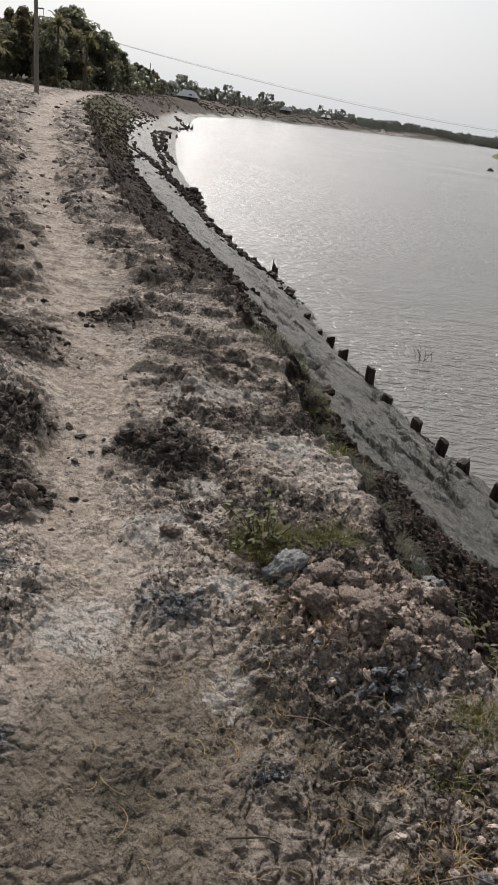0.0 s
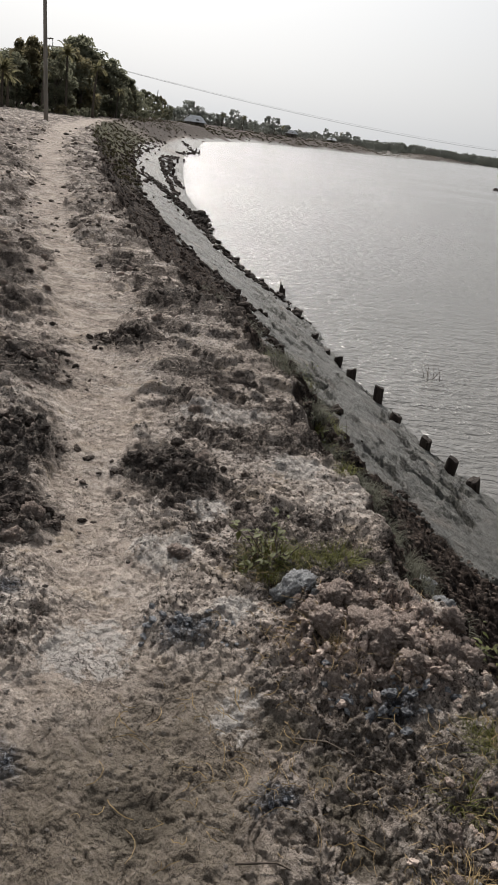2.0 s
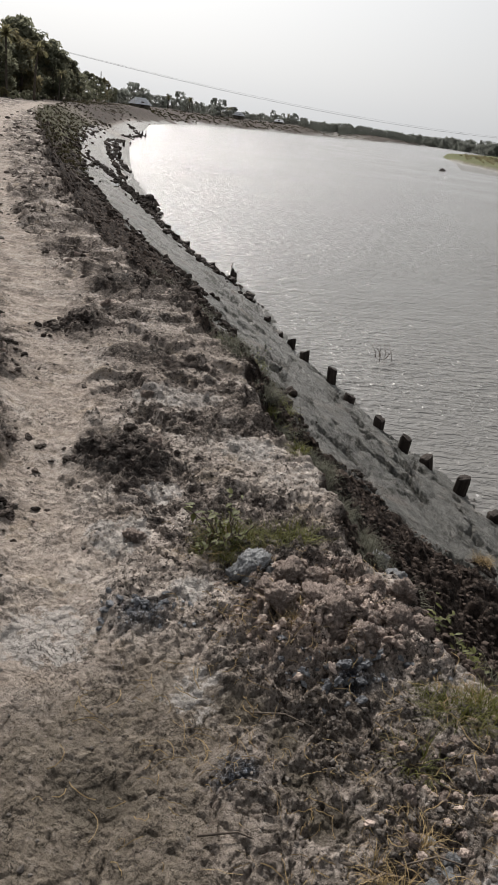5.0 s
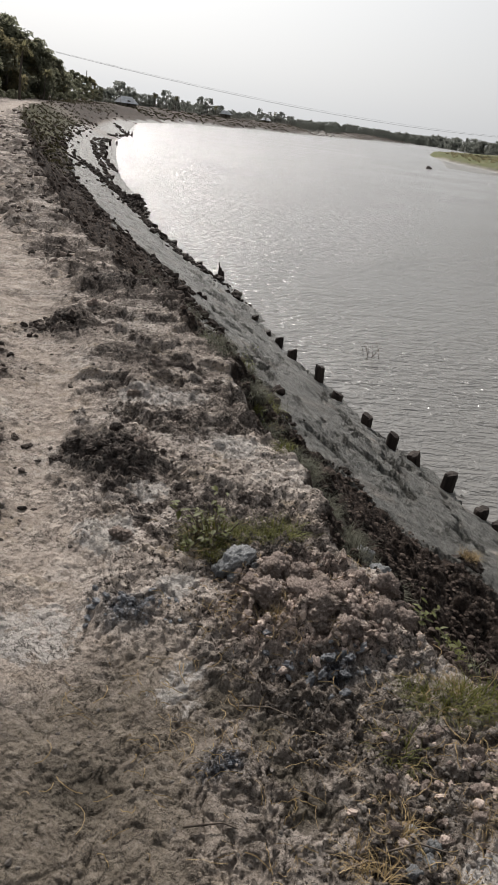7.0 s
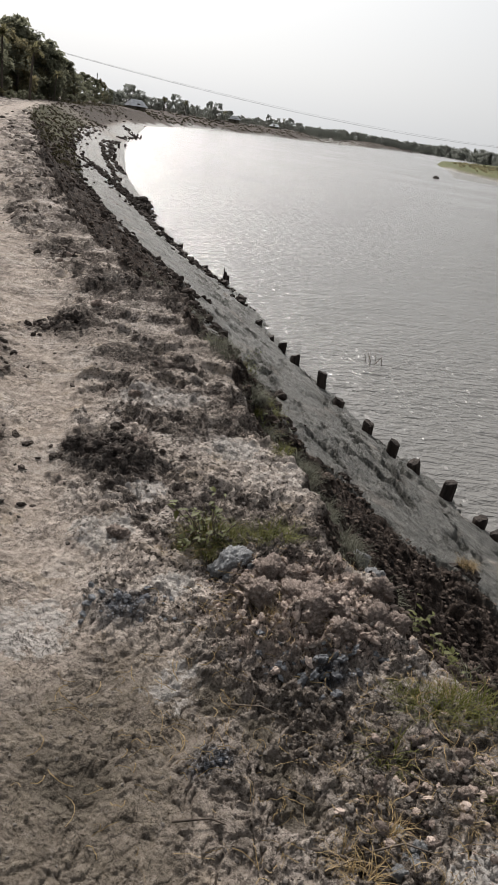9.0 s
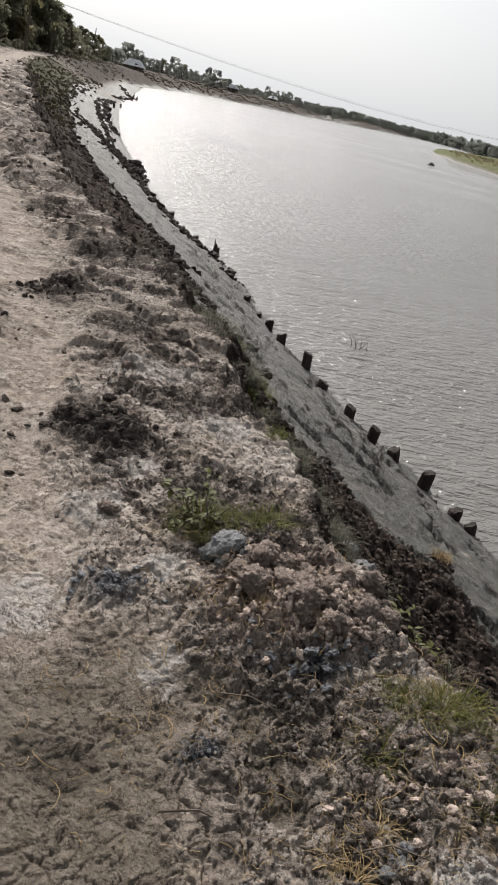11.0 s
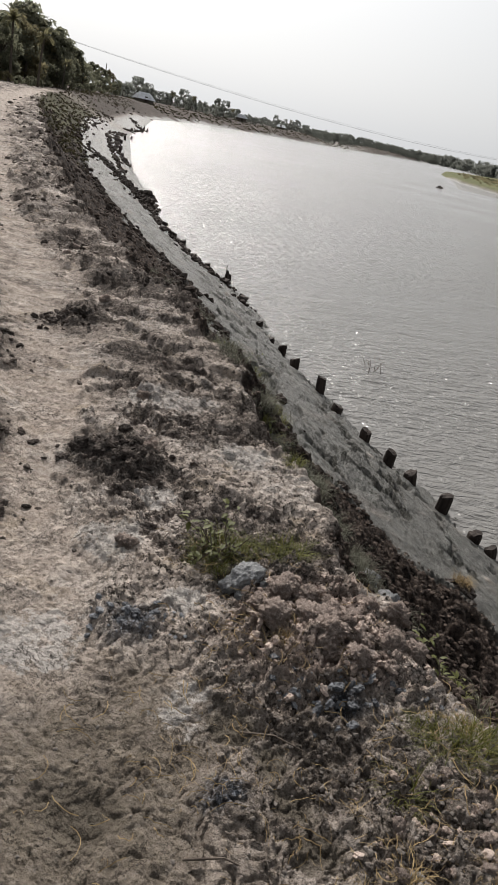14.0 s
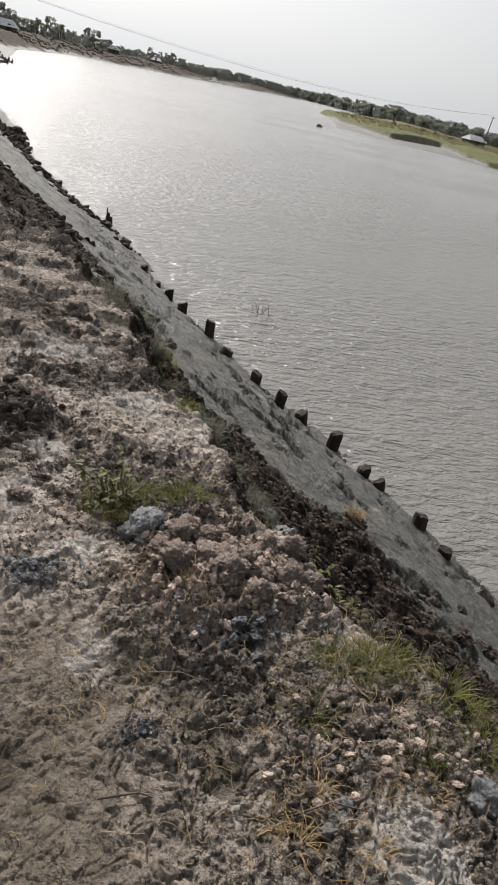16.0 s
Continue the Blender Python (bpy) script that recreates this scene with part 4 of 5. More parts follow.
for k, (x, y, h, s, lean) in enumerate(PILES):
    ob = new("timber_post", PILE_MESHES[k % 4])
    z = max(ground_z(x, y), WATER_Z - 0.05)
    ob.matrix_world = pose(x, y, z + h * 0.72 - 0.4, lean * 0.5, lean, 47 * k) @ Matrix.Diagonal((s * 0.88, s * 0.88, 1, 1))
    tagged(ob, "short dark waterlogged timber post standing in bank mud", "post", "row of posts")


# ---- scrub hanging down the far part of the bank slope ----
def slope_scrub():
    rng = np.random.default_rng(77)
    centres = []
    for c in range(640):
        y = rng.uniform(30, 108)
        t = rng.random()
        x = float(edge_of(y)) * (1 - t) + float(foot_of(y)) * t
        centres.append((x, y, ground_z(x, y) + 0.05, rng.uniform(0.06, 0.18)))
    for c in range(300):
        y = rng.uniform(108, 190)
        x = np.interp(y, [108, 160, 190], [-24, -28, -31]) + rng.uniform(-3, 2.0)
        centres.append((x, y, ground_z(x, y) + 0.15, rng.uniform(0.2, 0.5)))
    me = mesh_of("slope_scrub", *leaf_cloud(rng, centres, 15, 0.7, 0.07), SCRUB, False)
    return tagged(new("slope_scrub", me), "tangled olive scrub and dry grass on the bank slope", "scrub", kind="stuff")


slope_scrub()

# ---- clods ----
def clod_mesh(seed, mat, fine=4, rough=1.0):
    rng = np.random.default_rng(seed)
    bm = bmesh.new()
    bmesh.ops.create_icosphere(bm, subdivisions=fine, radius=1.0)
    off = Vector(rng.uniform(-50, 50, 3))
    for v in bm.verts:
        p = v.co.copy()
        k = 0.62 + 0.45 * noise.noise(p * 1.2 + off) + 0.5 * rough * abs(noise.noise(p * 2.4 + off)) + 0.34 * rough * abs(noise.noise(p * 5 + off)) + 0.24 * abs(noise.noise(p * 10 + off)) + 0.12 * abs(noise.noise(p * 20 + off)) + (0.05 * abs(noise.noise(p * 38 + off)) if fine > 4 else 0)
        v.co = Vector((p.x * k, p.y * k, p.z * k * 0.7))
    me = bpy.data.meshes.new("clod")
    bm.to_mesh(me)
    bm.free()
    me.materials.append(mat)
    if fine > 4:
        me.shade_smooth()
    return me


SMALL_DARK = [clod_mesh(160 + k, DARK_CLOD, 3) for k in range(4)]
DRY = [clod_mesh(100 + k, CLOD, 5, 0.75) for k in range(5)]
DARK = [clod_mesh(120 + k, DARK_CLOD) for k in range(4)]
GREY = [clod_mesh(140 + k, GREY_CLOD, 5, 0.4) for k in range(2)]


def clod(x, y, size, meshes, label, k):
    ob = new("soil_clod", meshes[k % len(meshes)])
    ob.matrix_world = pose(x, y, ground_z(x, y) + size * 0.02, rng.normal(0, 12), rng.normal(0, 12), rng.random() * 360) @ Matrix.Diagonal((size, size * rng.uniform(0.7, 1.1), size, 1))
    return tagged(ob, label, "soil clod", "clods on the embankment")


rng = np.random.default_rng(9)
def clod_heap(name, label, count, cx, cy, sx, sy, lo, hi, meshes):
    """A heap of crumbling lumps that nobody could count, joined."""
    verts, faces, base = [], [], 0
    for k in range(count):
        x, y, size = cx + rng.normal(0, sx), cy + rng.normal(0, sy), lo + (hi - lo) * rng.random() ** 2
        me = meshes[k % len(meshes)]
        co = np.empty(len(me.vertices) * 3)
        me.vertices.foreach_get("co", co)
        m = np.array(pose(0, 0, 0, rng.normal(0, 25), rng.normal(0, 25), rng.random() * 360).to_3x3())
        co = co.reshape(-1, 3) * [1.0, rng.uniform(0.55, 0.9), rng.uniform(0.6, 0.9)]
        verts.append(co @ m.T * size + [x, y, ground_z(x, y) + size * 0.1])
        faces.append(np.array([p.vertices[:] for p in me.polygons]) + base)
        base += len(me.vertices)
    ob = new(name, mesh_of(name, np.concatenate(verts).tolist(), np.concatenate(faces).tolist(), meshes[0].materials[0], False))
    return tagged(ob, label, "soil heap", kind="stuff")


HEAP_DRY = tint_material("heap_clods", (0.2, 0.155, 0.133), (0.6, 0.49, 0.425), 60, 0.95, 0.1, 0.6, None, True)
HEAP_DARK = tint_material("dark_heap_clods", (0.018, 0.0155, 0.014), (0.16, 0.132, 0.116), 26, 0.95, 0.1, 0.6, None, True)
HEAP_GREY = tint_material("grey_heap_clods", (0.04, 0.041, 0.045), (0.27, 0.278, 0.296), 60, 0.95, 0.1, 0.6, None, True)
fine_set = lambda seed, mat: [clod_mesh(seed + k, mat, 3) for k in range(4)]
clod_heap("dark_heap", "dark crumbly dug clods in a low heap", 120, -0.36, 2.98, 0.14, 0.08, 0.01, 0.034, fine_set(300, HEAP_DARK))
clod_heap("edge_heap", "knobbly pinkish-grey dry clods heaped at the crest edge", 420, 0.5, 1.97, 0.18, 0.12, 0.005, 0.024, fine_set(310, HEAP_DRY))
clod_heap("clay_heap", "small bluish-grey clay clods in a dark hollow", 70, 0.5, 1.7, 0.12, 0.05, 0.006, 0.022, fine_set(320, HEAP_GREY))
clod_heap("corner_heap", "pale crumbling lumps of dried mud at the crest edge", 170, 0.86, 1.25, 0.17, 0.15, 0.004, 0.018, fine_set(330, HEAP_DRY))
clod_heap("salt_heap", "small blue-grey salt-crusted clay clods", 60, -0.13, 1.92, 0.1, 0.04, 0.005, 0.018, fine_set(340, HEAP_GREY))
for x, y, h, r in [(-1.15, 3.05, 0.16, 0.1), (-0.86, 2.45, 0.1, 0.07), (-1.5, 4.1, 0.22, 0.14), (-1.05, 4.95, 0.14, 0.1), (-0.6, 6.3, 0.3, 0.14)]:
    clod_heap("side_heap", "dark dug clods beside the trodden path", 80, x, y, h, r, 0.01, 0.034, fine_set(350, HEAP_DARK))
for k in range(30):
    clod(0.5 + rng.normal(0, 0.16), 1.99 + rng.normal(0, 0.09), rng.uniform(0.035, 0.068), DRY, "knobbly pinkish-grey dry earth clod at the crest edge", k)
for k in range(12):
    clod(-0.36 + rng.normal(0, 0.12), 2.98 + rng.normal(0, 0.06), rng.uniform(0.026, 0.042), DARK, "dark crumbly dug clod in a heap", k)
for x, y, sz in [(0.2, 2.17, 0.08), (0.14, 2.15, 0.034), (0.27, 2.14, 0.034), (0.19, 2.09, 0.025)]:
    clod(x, y, sz, GREY, "crumbling blue-grey clay lump beside grass", 0)
for x, y, sz in [(0.62, 1.17, 0.034), (0.64, 1.08, 0.03), (0.6, 1.04, 0.022), (0.66, 1.12, 0.022)]:
    clod(x, y, sz, GREY, "damp bluish-grey clay lump beside dry grass", 1)
clod(0.75, 2.3, 0.06, GREY, "grey clay lump on the slope edge", 1)
for k in range(26):
    y = rng.uniform(1.05, 1.55)
    clod(rng.uniform(0.55, 1.15), y, rng.uniform(0.012, 0.024), DRY, "dry earth clod among grass roots", k)
for k in range(40):
    y = rng.uniform(2.3, 8.0)
    x = float(path_of(y)) + rng.choice([-1, 1]) * (float(half_of(y)) + abs(rng.normal(0.1, 0.35)))
    if x < float(edge_of(y)):
        clod(x, y, rng.uniform(0.025, 0.055), DRY if k % 3 else DARK, "dry earth clod beside the trodden path", k)
for x, y, s in [(1.62, 6.95, 0.13), (1.58, 7.25, 0.08), (2.25, 5.2, 0.16), (3.2, 4.1, 0.1), (3.45, 4.9, 0.07), (2.9, 4.5, 0.07), (2.6, 5.6, 0.06), (-4.3, 35, 0.36), (2.95, 4.05, 0.08)]:
    clod(x, y, s, DARK, "dark fallen earth lump lying on grey mud", 1)

for k in range(70):
    t = rng.random()
    y = 20 + 27 * t + rng.normal(0, 1.0)
    x = float(shore_of(y)) - 0.15 - abs(rng.normal(0, 0.25)) - max(0.0, (y - 33)) * 0.13 * rng.uniform(0.6, 1.2)
    clod(x, y, rng.uniform(0.07, 0.19), SMALL_DARK, "dark wet earth block fallen to the waterline", k)
for k in range(30):
    y = 52 + 36 * k / 30
    x = np.interp(y, [50, 58, 64, 88], [-7.6, -9.6, -11.0, -14.6]) + rng.normal(0, 0.15)
    clod(x, y, rng.uniform(0.15, 0.35), SMALL_DARK, "dark slumped mud block along a low scarp", k)

def clod_band(name, label, count, line, spread, lo, hi, meshes):
    """Fallen lumps too many to count along a line of (y, x), joined."""
    at = line_of(line)
    verts, faces, base = [], [], 0
    for k in range(count):
        y = rng.uniform(line[0][0], line[-1][0])
        x, size = float(at(y)) + rng.normal(0, spread), lo + (hi - lo) * rng.random() ** 2
        me = meshes[k % len(meshes)]
        co = np.empty(len(me.vertices) * 3)
        me.vertices.foreach_get("co", co)
        m = np.array(pose(0, 0, 0, rng.normal(0, 25), rng.normal(0, 25), rng.random() * 360).to_3x3())
        verts.append(co.reshape(-1, 3) @ m.T * size + [x, y, max(ground_z(x, y), WATER_Z) + size * 0.15])
        faces.append(np.array([p.vertices[:] for p in me.polygons]) + base)
        base += len(me.vertices)
    ob = new(name, mesh_of(name, np.concatenate(verts).tolist(), np.concatenate(faces).tolist(), meshes[0].materials[0], False))
    return tagged(ob, label, "fallen earth", kind="stuff")


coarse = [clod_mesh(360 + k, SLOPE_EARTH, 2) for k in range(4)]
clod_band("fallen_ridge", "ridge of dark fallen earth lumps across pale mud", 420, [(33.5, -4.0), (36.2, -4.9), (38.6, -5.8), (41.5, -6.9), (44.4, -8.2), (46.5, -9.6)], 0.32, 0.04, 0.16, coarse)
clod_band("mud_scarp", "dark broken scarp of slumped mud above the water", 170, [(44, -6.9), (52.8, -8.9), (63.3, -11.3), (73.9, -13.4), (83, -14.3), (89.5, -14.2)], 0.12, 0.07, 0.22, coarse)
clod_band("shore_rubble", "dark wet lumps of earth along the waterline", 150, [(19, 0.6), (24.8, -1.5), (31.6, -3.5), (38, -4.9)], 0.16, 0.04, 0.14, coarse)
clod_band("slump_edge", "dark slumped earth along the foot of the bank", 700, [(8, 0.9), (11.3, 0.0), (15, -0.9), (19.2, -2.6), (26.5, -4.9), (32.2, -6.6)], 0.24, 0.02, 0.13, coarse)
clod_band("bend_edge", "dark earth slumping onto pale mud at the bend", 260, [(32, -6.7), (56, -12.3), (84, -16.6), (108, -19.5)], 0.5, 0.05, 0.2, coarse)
clod_band("promontory", "dark rubble on a low point of mud at the bend", 120, [(98, -15.6), (107, -15.6), (113, -15.7), (122, -18.0), (132, -20.2)], 0.3, 0.08, 0.26, coarse)
clod(-4.72, 37.06, 0.5, DARK, "rounded olive-brown earth mound at the waterline", 3)
clod(33.6, 138.5, 0.6, DARK, "dark mud lump standing out of the river", 2).location.z = WATER_Z


# loose crumbs too many to count
def scatter_crumbs(count, seed, keep, mat, name, label, lo, hi, rmin=0.95, rmax=14.0):
    rng = np.random.default_rng(seed)
    bits = []
    for k in range(6):
        bm = bmesh.new()
        bmesh.ops.create_icosphere(bm, subdivisions=1, radius=1.0)
        bits.append((np.array([v.co[:] for v in bm.verts]) * (1 + 0.35 * rng.normal(0, 0.9, (len(bm.verts), 1))) * [1, 1, 0.65], np.array([[v.index for v in f.verts] for f in bm.faces])))
        bm.free()
    n = count * 6
    r, a = rmin * (rmax / rmin) ** rng.random(n), np.radians(rng.uniform(-27, 47, n))
    x, y = r * np.sin(a), r * np.cos(a)
    z, masks = lie(x, y)
    pick = np.nonzero(keep(masks, x, y) > rng.random(n))[0][:count]
    verts, faces, base = [], [], 0
    for i in pick:
        v, f = bits[i % 6]
        s = (lo + (hi - lo) * rng.random() ** 2.5) * (0.7 + 0.12 * r[i])
        q = rng.random() * 6.28
        c, sn = math.cos(q), math.sin(q)
        w = v * s * [1, rng.uniform(0.7, 1), 1]
        verts.append(np.stack([w[:, 0] * c - w[:, 1] * sn + x[i], w[:, 0] * sn + w[:, 1] * c + y[i], w[:, 2] + z[i] + s * 0.08], -1))
        faces.append(f + base)
        base += len(v)
    me = mesh_of(name, np.concatenate(verts).tolist(), np.concatenate(faces).tolist(), mat, False)
    return tagged(new(name, me), label, "soil crumbs", kind="stuff")


CRUMB = tint_material("crumb_soil", (0.05, 0.044, 0.04), (0.22, 0.195, 0.175), 25, 0.95, 0.1, 0.3, None, True)
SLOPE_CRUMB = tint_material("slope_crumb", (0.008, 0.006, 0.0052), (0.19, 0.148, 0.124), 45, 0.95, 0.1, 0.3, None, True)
scatter_crumbs(3500, 1, lambda m, x, y: m["tilth"] * (1 - m["slope"]) * (1 - m["mud"]), CRUMB, "loose_crumbs", "loose dry soil crumbs over the tilled crest", 0.003, 0.011)
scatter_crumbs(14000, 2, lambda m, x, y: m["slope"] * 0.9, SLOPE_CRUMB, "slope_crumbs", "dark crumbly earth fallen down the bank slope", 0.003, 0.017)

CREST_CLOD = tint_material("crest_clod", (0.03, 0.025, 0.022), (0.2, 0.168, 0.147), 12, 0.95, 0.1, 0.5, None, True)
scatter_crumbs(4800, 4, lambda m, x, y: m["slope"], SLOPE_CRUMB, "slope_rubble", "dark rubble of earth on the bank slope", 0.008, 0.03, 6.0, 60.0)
scatter_crumbs(1600, 7, lambda m, x, y: (1 - m["slope"]) * (1 - m["mud"]) * (1 - 0.8 * m["path"]) * (x < -2) * (fbm(x, y, 1.6, 3, 98) > 0.47), CREST_CLOD, "crest_spoil", "dark dug spoil strewn along the embankment top", 0.007, 0.026, 9.0, 50.0)
scatter_crumbs(900, 6, lambda m, x, y: m["slope"] * (x < 0), SLOPE_CRUMB, "far_rubble", "dark rubble on the bank at the river bend", 0.006, 0.02, 60.0, 190.0)
scatter_crumbs(4500, 5, lambda m, x, y: m["tilth"] * (1 - m["slope"]) * (1 - m["mud"]) * (fbm(x, y, 1.1, 3, 99) > 0.5), CREST_CLOD, "crest_rubble", "scattered dark clods over the embankment crest", 0.004, 0.022, 3.2, 40.0)


# ---- grass, weeds, straw ----
def tuft_mesh(seed, blades, height, spread, mat, curl=1.0):
    rng = np.random.default_rng(seed)
    verts, faces = [], []
    for b in range(blades):
        q, rr = rng.random() * 6.28, spread * rng.random() ** 0.6
        p = Vector((math.cos(q) * rr, math.sin(q) * rr, -0.01))
        lean = q + rng.normal(0, 0.8)
        out, L, ang, w = Vector((math.cos(lean), math.sin(lean), 0)), height * rng.uniform(0.4, 1.15), rng.uniform(0.7, 1.5), rng.uniform(0.0009, 0.0022)
        side = Vector((-out.y, out.x, 0)) * w
        k = len(verts)
        for i in range(5):
            s = 1 - i / 4.3
            verts += [tuple(p - side * s), tuple(p + side * s)]
            p = p + (out * math.cos(ang) + Vector((0, 0, math.sin(ang)))) * L / 4
            ang -= curl * rng.uniform(0.15, 0.55)
        faces += [(k + 2 * i, k + 2 * i + 1, k + 2 * i + 3, k + 2 * i + 2) for i in range(4)]
    return mesh_of("grass_tuft", verts, faces, mat, False)


TUFTS = [tuft_mesh(200 + k, 120, 0.095, 0.06, BLADE, 1.3) for k in range(3)]
STRAWS = [tuft_mesh(220 + k, 70, 0.1, 0.05, STRAW, 1.3) for k in range(3)]


def tuft(x, y, s, meshes, label, k):
    ob = new("grass_tuft", meshes[k % len(meshes)])
    ob.matrix_world = pose(x, y, ground_z(x, y), 0, 0, 70 * k) @ Matrix.Diagonal((s, s, s, 1))
    return tagged(ob, label, "grass", "grass tufts on the crest")


GREENS = [(0.04, 2.36, 0.8), (0.02, 2.28, 0.7), (0.17, 2.36, 0.9), (0.13, 2.27, 0.8), (0.24, 2.38, 0.8), (0.3, 2.4, 0.9), (0.36, 2.43, 0.9), (0.06, 2.31, 0.9), (0.11, 2.36, 1.0), (0.15, 2.3, 0.9), (0.2, 2.42, 0.9), (0.27, 2.43, 1.1), (0.33, 2.45, 1.1), (0.39, 2.46, 1.1), (0.45, 2.48, 1.0), (0.1, 2.24, 0.7),
          (0.77, 1.6, 1.0), (0.83, 1.57, 1.1), (0.88, 1.6, 1.0), (0.95, 1.6, 1.0), (0.64, 1.41, 1.0), (1.08, 1.5, 1.2), (1.14, 1.46, 1.0), (1.1, 1.3, 0.9), (0.93, 1.28, 0.8), (0.72, 1.63, 0.7),
          (0.35, 4.15, 1.5), (0.42, 3.2, 0.8), (1.16, 1.2, 1.0)]
for k, (x, y, s) in enumerate(GREENS):
    tuft(x, y, s, TUFTS, "yellow-green grass tuft rooted in crumbly soil", k)
for k, (x, y, s) in enumerate([(0.61, 1.2, 1.0), (0.59, 1.14, 0.9), (0.52, 1.02, 1.0), (0.48, 1.08, 0.8), (0.7, 1.0, 0.9), (0.9, 1.16, 0.9), (0.3, 1.97, 0.7), (0.33, 1.85, 0.7), (0.85, 1.66, 0.8), (0.8, 1.2, 0.7)]):
    tuft(x, y, 0.75 * s, STRAWS, "dry straw-coloured grass tuft in cracked soil", k)


DULLS = [tuft_mesh(240 + k, 110, 0.13, 0.06, BLADE_DARK, 1.8) for k in range(3)]
rng = np.random.default_rng(15)
for k in range(110):
    y = rng.uniform(2.4, 5.4)
    tuft(float(edge_of(y)) + 0.06 + abs(rng.normal(0.12, 0.14)), y, rng.uniform(0.7, 1.3), DULLS if k % 9 else TUFTS, "dull grey-green grass hanging over the crumbling edge", k)
for k in range(14):
    y = rng.uniform(5.2, 9.0)
    tuft(float(edge_of(y)) + 0.05 + abs(rng.normal(0.1, 0.2)), y, rng.uniform(1.0, 1.8), DULLS, "dull grey-green grass hanging over the crumbling edge", k)
for k in range(12):
    y = rng.uniform(1.5, 2.6)
    tuft(float(edge_of(y)) + rng.uniform(0.15, 0.6), y, rng.uniform(0.8, 1.3), TUFTS if k % 4 == 0 else DULLS, "sparse green grass on the dark bank slope", k)


def weed(x, y, height, leaves, seed, label, z=None):
    rng = np.random.default_rng(seed)
    ob = empty("weed_plant", pose(x, y, ground_z(x, y), 0, 0, 0), label, "weed")
    for st in range(max(2, leaves // 5)):
        q, at, ang = rng.random() * 6.28, Vector((rng.normal(0, 0.01), rng.normal(0, 0.01), -0.01)), 1.35
        pts = []
        for i in range(6):
            pts.append(at.copy())
            at = at + Vector((math.cos(q) * math.cos(ang), math.sin(q) * math.cos(ang), math.sin(ang))) * height / 5
            ang -= rng.uniform(0.02, 0.28)
        part("stem", mesh_of("stem", *tube(pts, list(np.linspace(0.0028, 0.0012, 6)), 5), TWIG), ob)
        for n in range(leaves // max(2, leaves // 5) + 1):
            i = rng.integers(1, 6)
            p, w = pts[i], rng.random() * 6.28
            out = Vector((math.cos(w), math.sin(w), rng.uniform(-0.3, 0.7))).normalized()
            side = out.cross(Vector((0, 0, 1))).normalized()
            L = min(0.05, height * rng.uniform(0.16, 0.34))
            v = [p, p + out * L * 0.35 + side * L * 0.21, p + out * L * 0.7 + side * L * 0.13 - Vector((0, 0, L * 0.05)), p + out * L - Vector((0, 0, L * 0.2)),
                 p + out * L * 0.7 - side * L * 0.13 - Vector((0, 0, L * 0.05)), p + out * L * 0.35 - side * L * 0.21, p + out * L * 0.5 - Vector((0, 0, L * 0.06))]
            part("leaf", mesh_of("leaf", [tuple(c) for c in v], [(0, 1, 6), (1, 2, 6), (2, 3, 6), (3, 4, 6), (4, 5, 6), (5, 0, 6)], WEED_LEAF), ob)
    return ob


weed(0.07, 2.33, 0.2, 14, 1, "broad-leaved green weed with yellowing leaves")
weed(0.12, 2.38, 0.16, 10, 2, "broad-leaved green weed among grass")
weed(0.36, 4.2, 0.3, 10, 3, "small green weed at the crest edge")
weed(1.2, 2.6, 0.2, 12, 4, "leafy green weed on the dark bank slope")
weed(1.35, 2.75, 0.2, 12, 5, "leafy green weed on the dark bank slope")
weed(1.5, 3.3, 0.2, 10, 6, "leafy green weed on the dark bank slope")
for k, (x, y) in enumerate([(0.04, 2.34), (0.08, 2.3), (0.1, 2.38), (0.02, 2.27), (0.14, 2.33)]):
    weed(x, y, 0.1, 22, 20 + k, "dense dark green leafy weed beside grey clay")
weed(0.9, 7.4, 0.5, 12, 7, "dark straggling weed at the foot of the slope")


# a grass-topped lump and leafy weeds on the bank slope
clod(2.66, 5.95, 0.15, DARK, "reddish-brown fallen sod on the grey mud", 2)
for k, (dx, dy) in enumerate([(-0.05, 0.0), (0.04, 0.03), (0.0, -0.05)]):
    tuft(2.66 + dx, 5.95 + dy, 1.2, STRAWS, "orange-yellow grass on a fallen sod", k).location.z += 0.09
weed(1.28, 3.18, 0.24, 20, 31, "leafy green weed on the dark bank slope")
weed(1.22, 3.1, 0.18, 16, 32, "leafy green weed on the dark bank slope")
for k, (x, y) in enumerate([(0.4, 10.6), (0.5, 10.8), (0.62, 10.5)]):
    weed(x, y, 0.32, 14, 33 + k, "dark straggling weed at the foot of the slope")
clod(0.8, 2.78, 0.06, GREY, "grey clay lump on the slope edge", 0)
clod(0.86, 3.73, 0.08, DARK, "dark earth lump on the bank slope", 0)
clod(0.95, 4.37, 0.07, DARK, "dark earth lump on the bank slope", 3)
clod(1.04, 1.15, 0.06, GREY, "pale smooth slab of dried mud at the crest edge", 1)


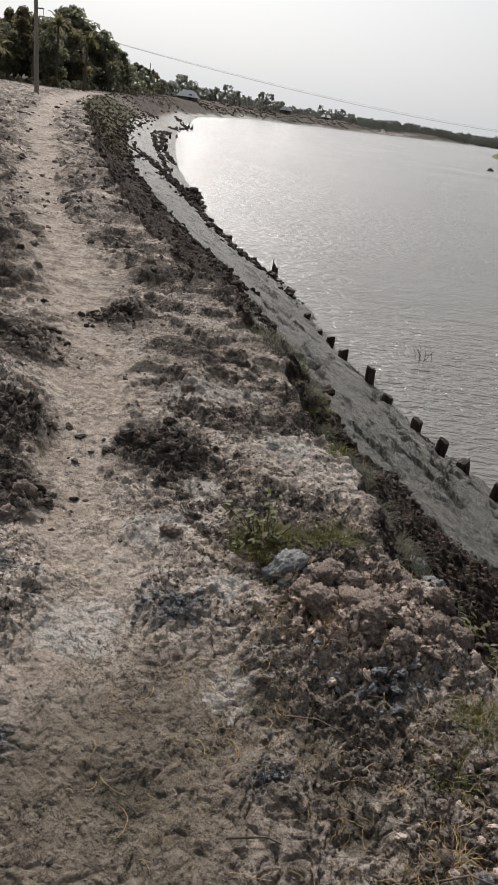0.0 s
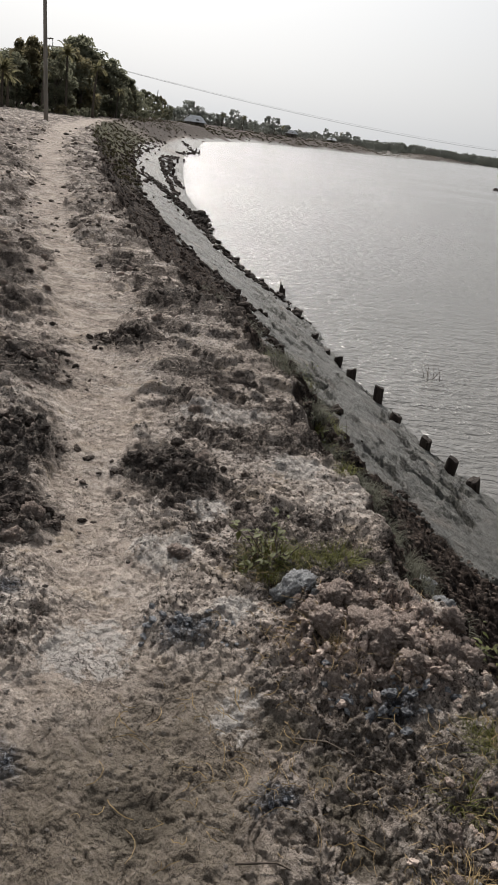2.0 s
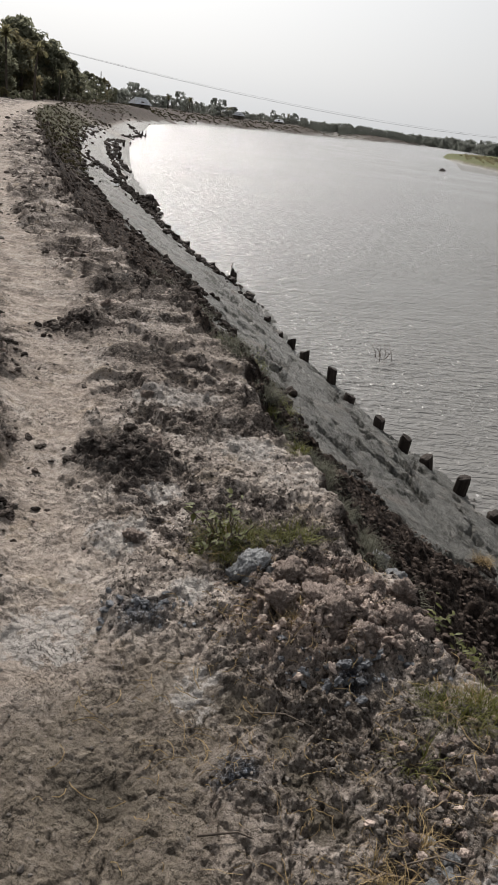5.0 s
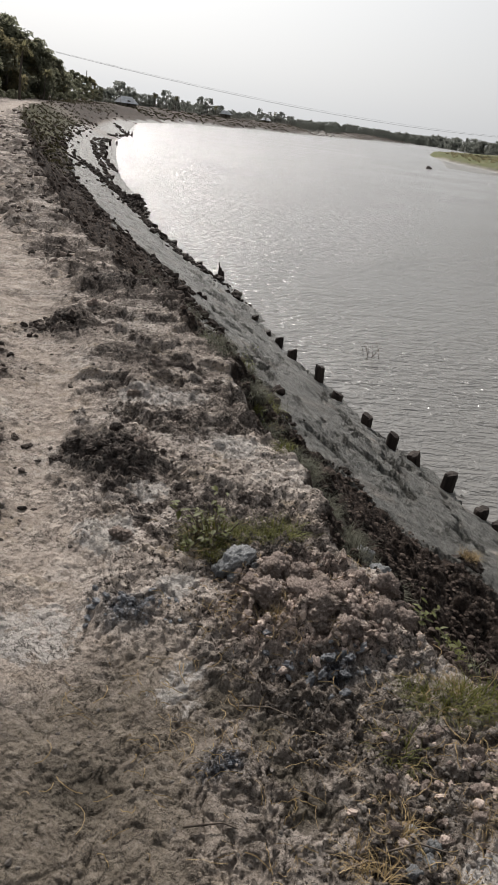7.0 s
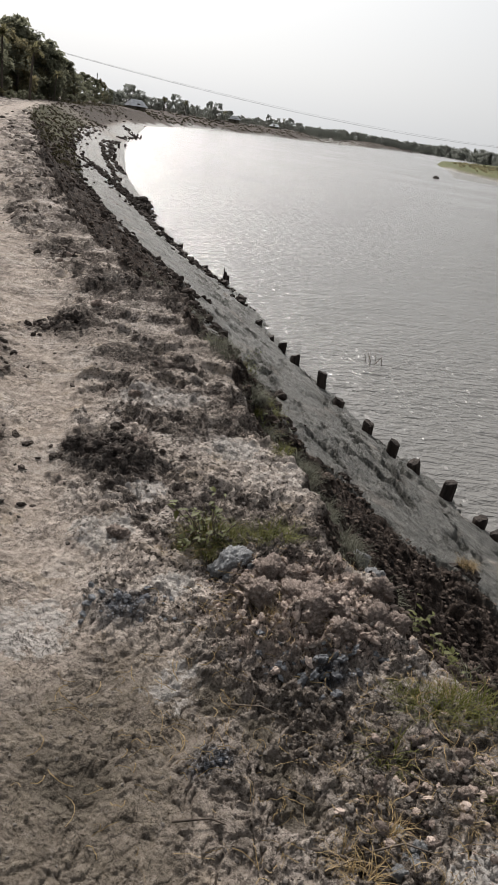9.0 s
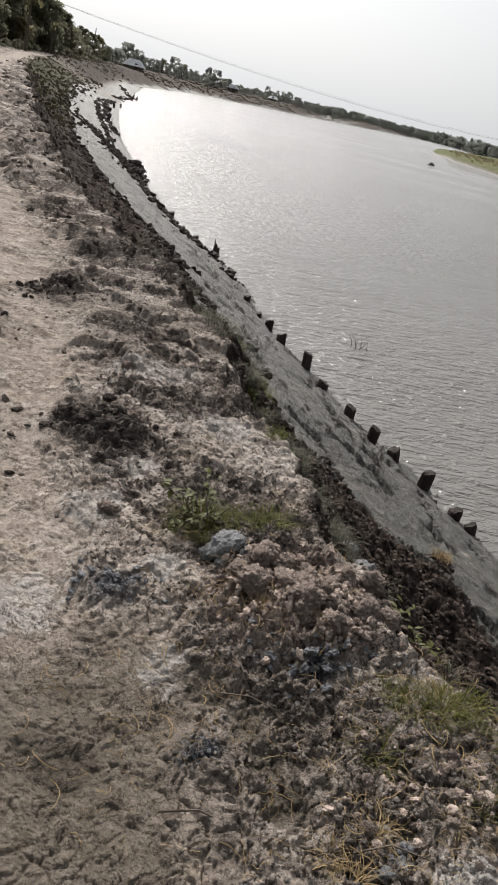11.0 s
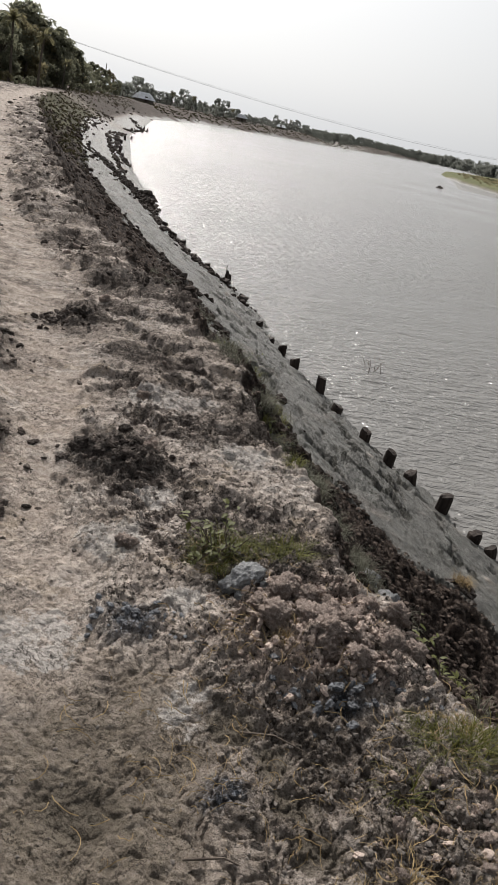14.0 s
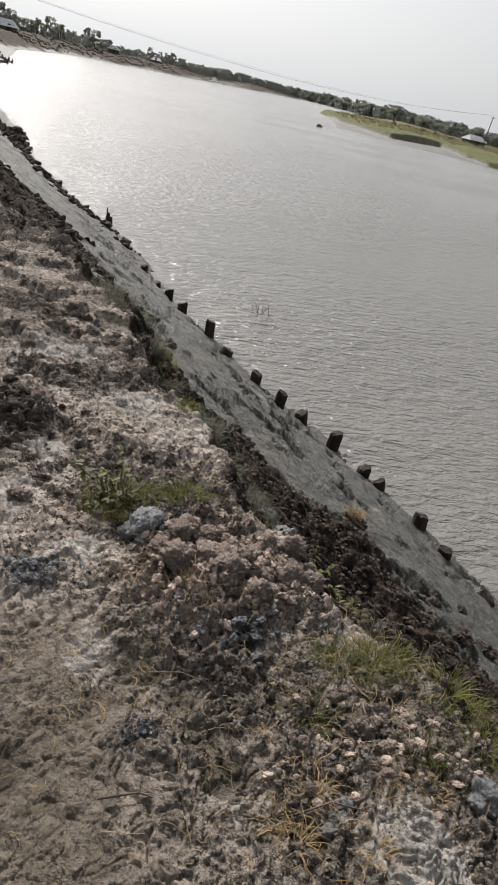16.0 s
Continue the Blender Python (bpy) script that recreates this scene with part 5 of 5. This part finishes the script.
def fibres(count, seed, mat, name, label, spots):
    rng = np.random.default_rng(seed)
    verts, faces = [], []
    for c in range(count):
        cx, cy, sp = spots[rng.integers(len(spots))]
        x, y, q, w = cx + rng.normal(0, sp), cy + rng.normal(0, sp), rng.random() * 6.28, rng.uniform(0.0004, 0.0011)
        L, turn, k = rng.uniform(0.02, 0.1), rng.normal(0, 0.35), len(verts)
        z0 = ground_z(x, y) + 0.004
        for i in range(6):
            zz = z0 + 0.012 * math.sin(i * 0.6) * rng.random()
            verts += [(x - math.sin(q) * w, y + math.cos(q) * w, zz), (x + math.sin(q) * w, y - math.cos(q) * w, zz + 0.001)]
            x, y, q = x + math.cos(q) * L / 5, y + math.sin(q) * L / 5, q + turn
        faces += [(k + 2 * i, k + 2 * i + 1, k + 2 * i + 3, k + 2 * i + 2) for i in range(5)]
    return tagged(new(name, mesh_of(name, verts, faces, mat, False)), label, "plant litter", kind="stuff")


fibres(900, 3, STRAW, "straw_litter", "dry grass stalks and roots strewn on the soil", [(0.45, 1.95, 0.15), (0.7, 1.3, 0.2), (0.85, 1.55, 0.12), (0.5, 1.1, 0.15), (0.1, 1.4, 0.15), (0.25, 1.9, 0.1), (0.15, 2.3, 0.1)])


# ---- sticks ----
def stick(pts, r, label, name="dead_branch"):
    return tagged(new(name, mesh_of(name, *tube(pts, list(np.linspace(r, r * 0.45, len(pts))), 6), TWIG)), label, "branch")


def bush_twigs(x, y, z, height, count, seed, label):
    rng = np.random.default_rng(seed)
    pieces = []
    for k in range(count):
        q, s = rng.random() * 6.28, rng.uniform(0.4, 1.0)
        b = Vector((x + rng.normal(0, height * 0.25), y + rng.normal(0, height * 0.25), z - 0.1))
        t = b + Vector((math.cos(q) * 0.6, math.sin(q) * 0.6, 1)) * height * s
        pieces.append(tube([b, b.lerp(t, 0.5) + Vector((0.03, 0, 0.02)), t], [0.008, 0.006, 0.003], 5))
    return tagged(new("dead_twigs", mesh_of("dead_twigs", *join(*pieces), TWIG)), label, "twigs")


bush_twigs(3.38, 15.8, WATER_Z, 0.5, 9, 2, "thin dead twigs standing out of the water")
for k, (x, y) in enumerate([(0.5, 1.06), (0.62, 1.1), (0.18, 1.14), (0.3, 1.52), (0.56, 1.9)]):
    z = ground_z(x, y) + 0.012
    stick([(x - 0.09, y + 0.015 * (k - 2), z), (x, y + 0.01, z + 0.012), (x + 0.1, y - 0.01 * k, z + 0.004)], 0.003, "thin dry twig lying on the soil")
z = ground_z(0.5, 1.07) + 0.012
stick([(0.34, 1.1, z), (0.45, 1.085, z + 0.008), (0.56, 1.06, z + 0.004), (0.68, 1.05, z)], 0.006, "bent dry stick lying across the soil")
# an old stump standing at the waterline
zb = ground_z(-0.1, 22.6)
bits = [tube([(0, 0, -0.3), (0.02, 0, 0.3), (-0.02, 0, 0.62)], [0.16, 0.13, 0.06], 9), tube([(0.1, 0.05, -0.3), (0.14, 0.03, 0.2), (0.16, 0.0, 0.42)], [0.12, 0.1, 0.05], 8),
        tube([(-0.03, 0, 0.5), (-0.08, 0, 0.75), (-0.06, 0, 0.95)], [0.04, 0.025, 0.012], 6)]
ob = tagged(new("tree_stump", mesh_of("tree_stump", *join(*bits), PILE, False)), "dark jagged tree stump at the waterline", "stump")
ob.matrix_world = pose(-0.1, 22.6, zb) @ Matrix.Diagonal((0.6, 0.6, 0.52, 1))
for x, y, s in [(-15.0, 112, 0.8), (-14.9, 107, 0.7), (-15.9, 115, 0.9), (-16.6, 117, 0.6)]:
    zb = max(ground_z(x, y), WATER_Z)
    cp = tagged(new("tree_stump", ob.data), "dark broken stump in the shallows at the bend", "stump")
    cp.matrix_world = pose(x, y, zb, 0, 20, 40 * s) @ Matrix.Diagonal((s, s, s, 1))
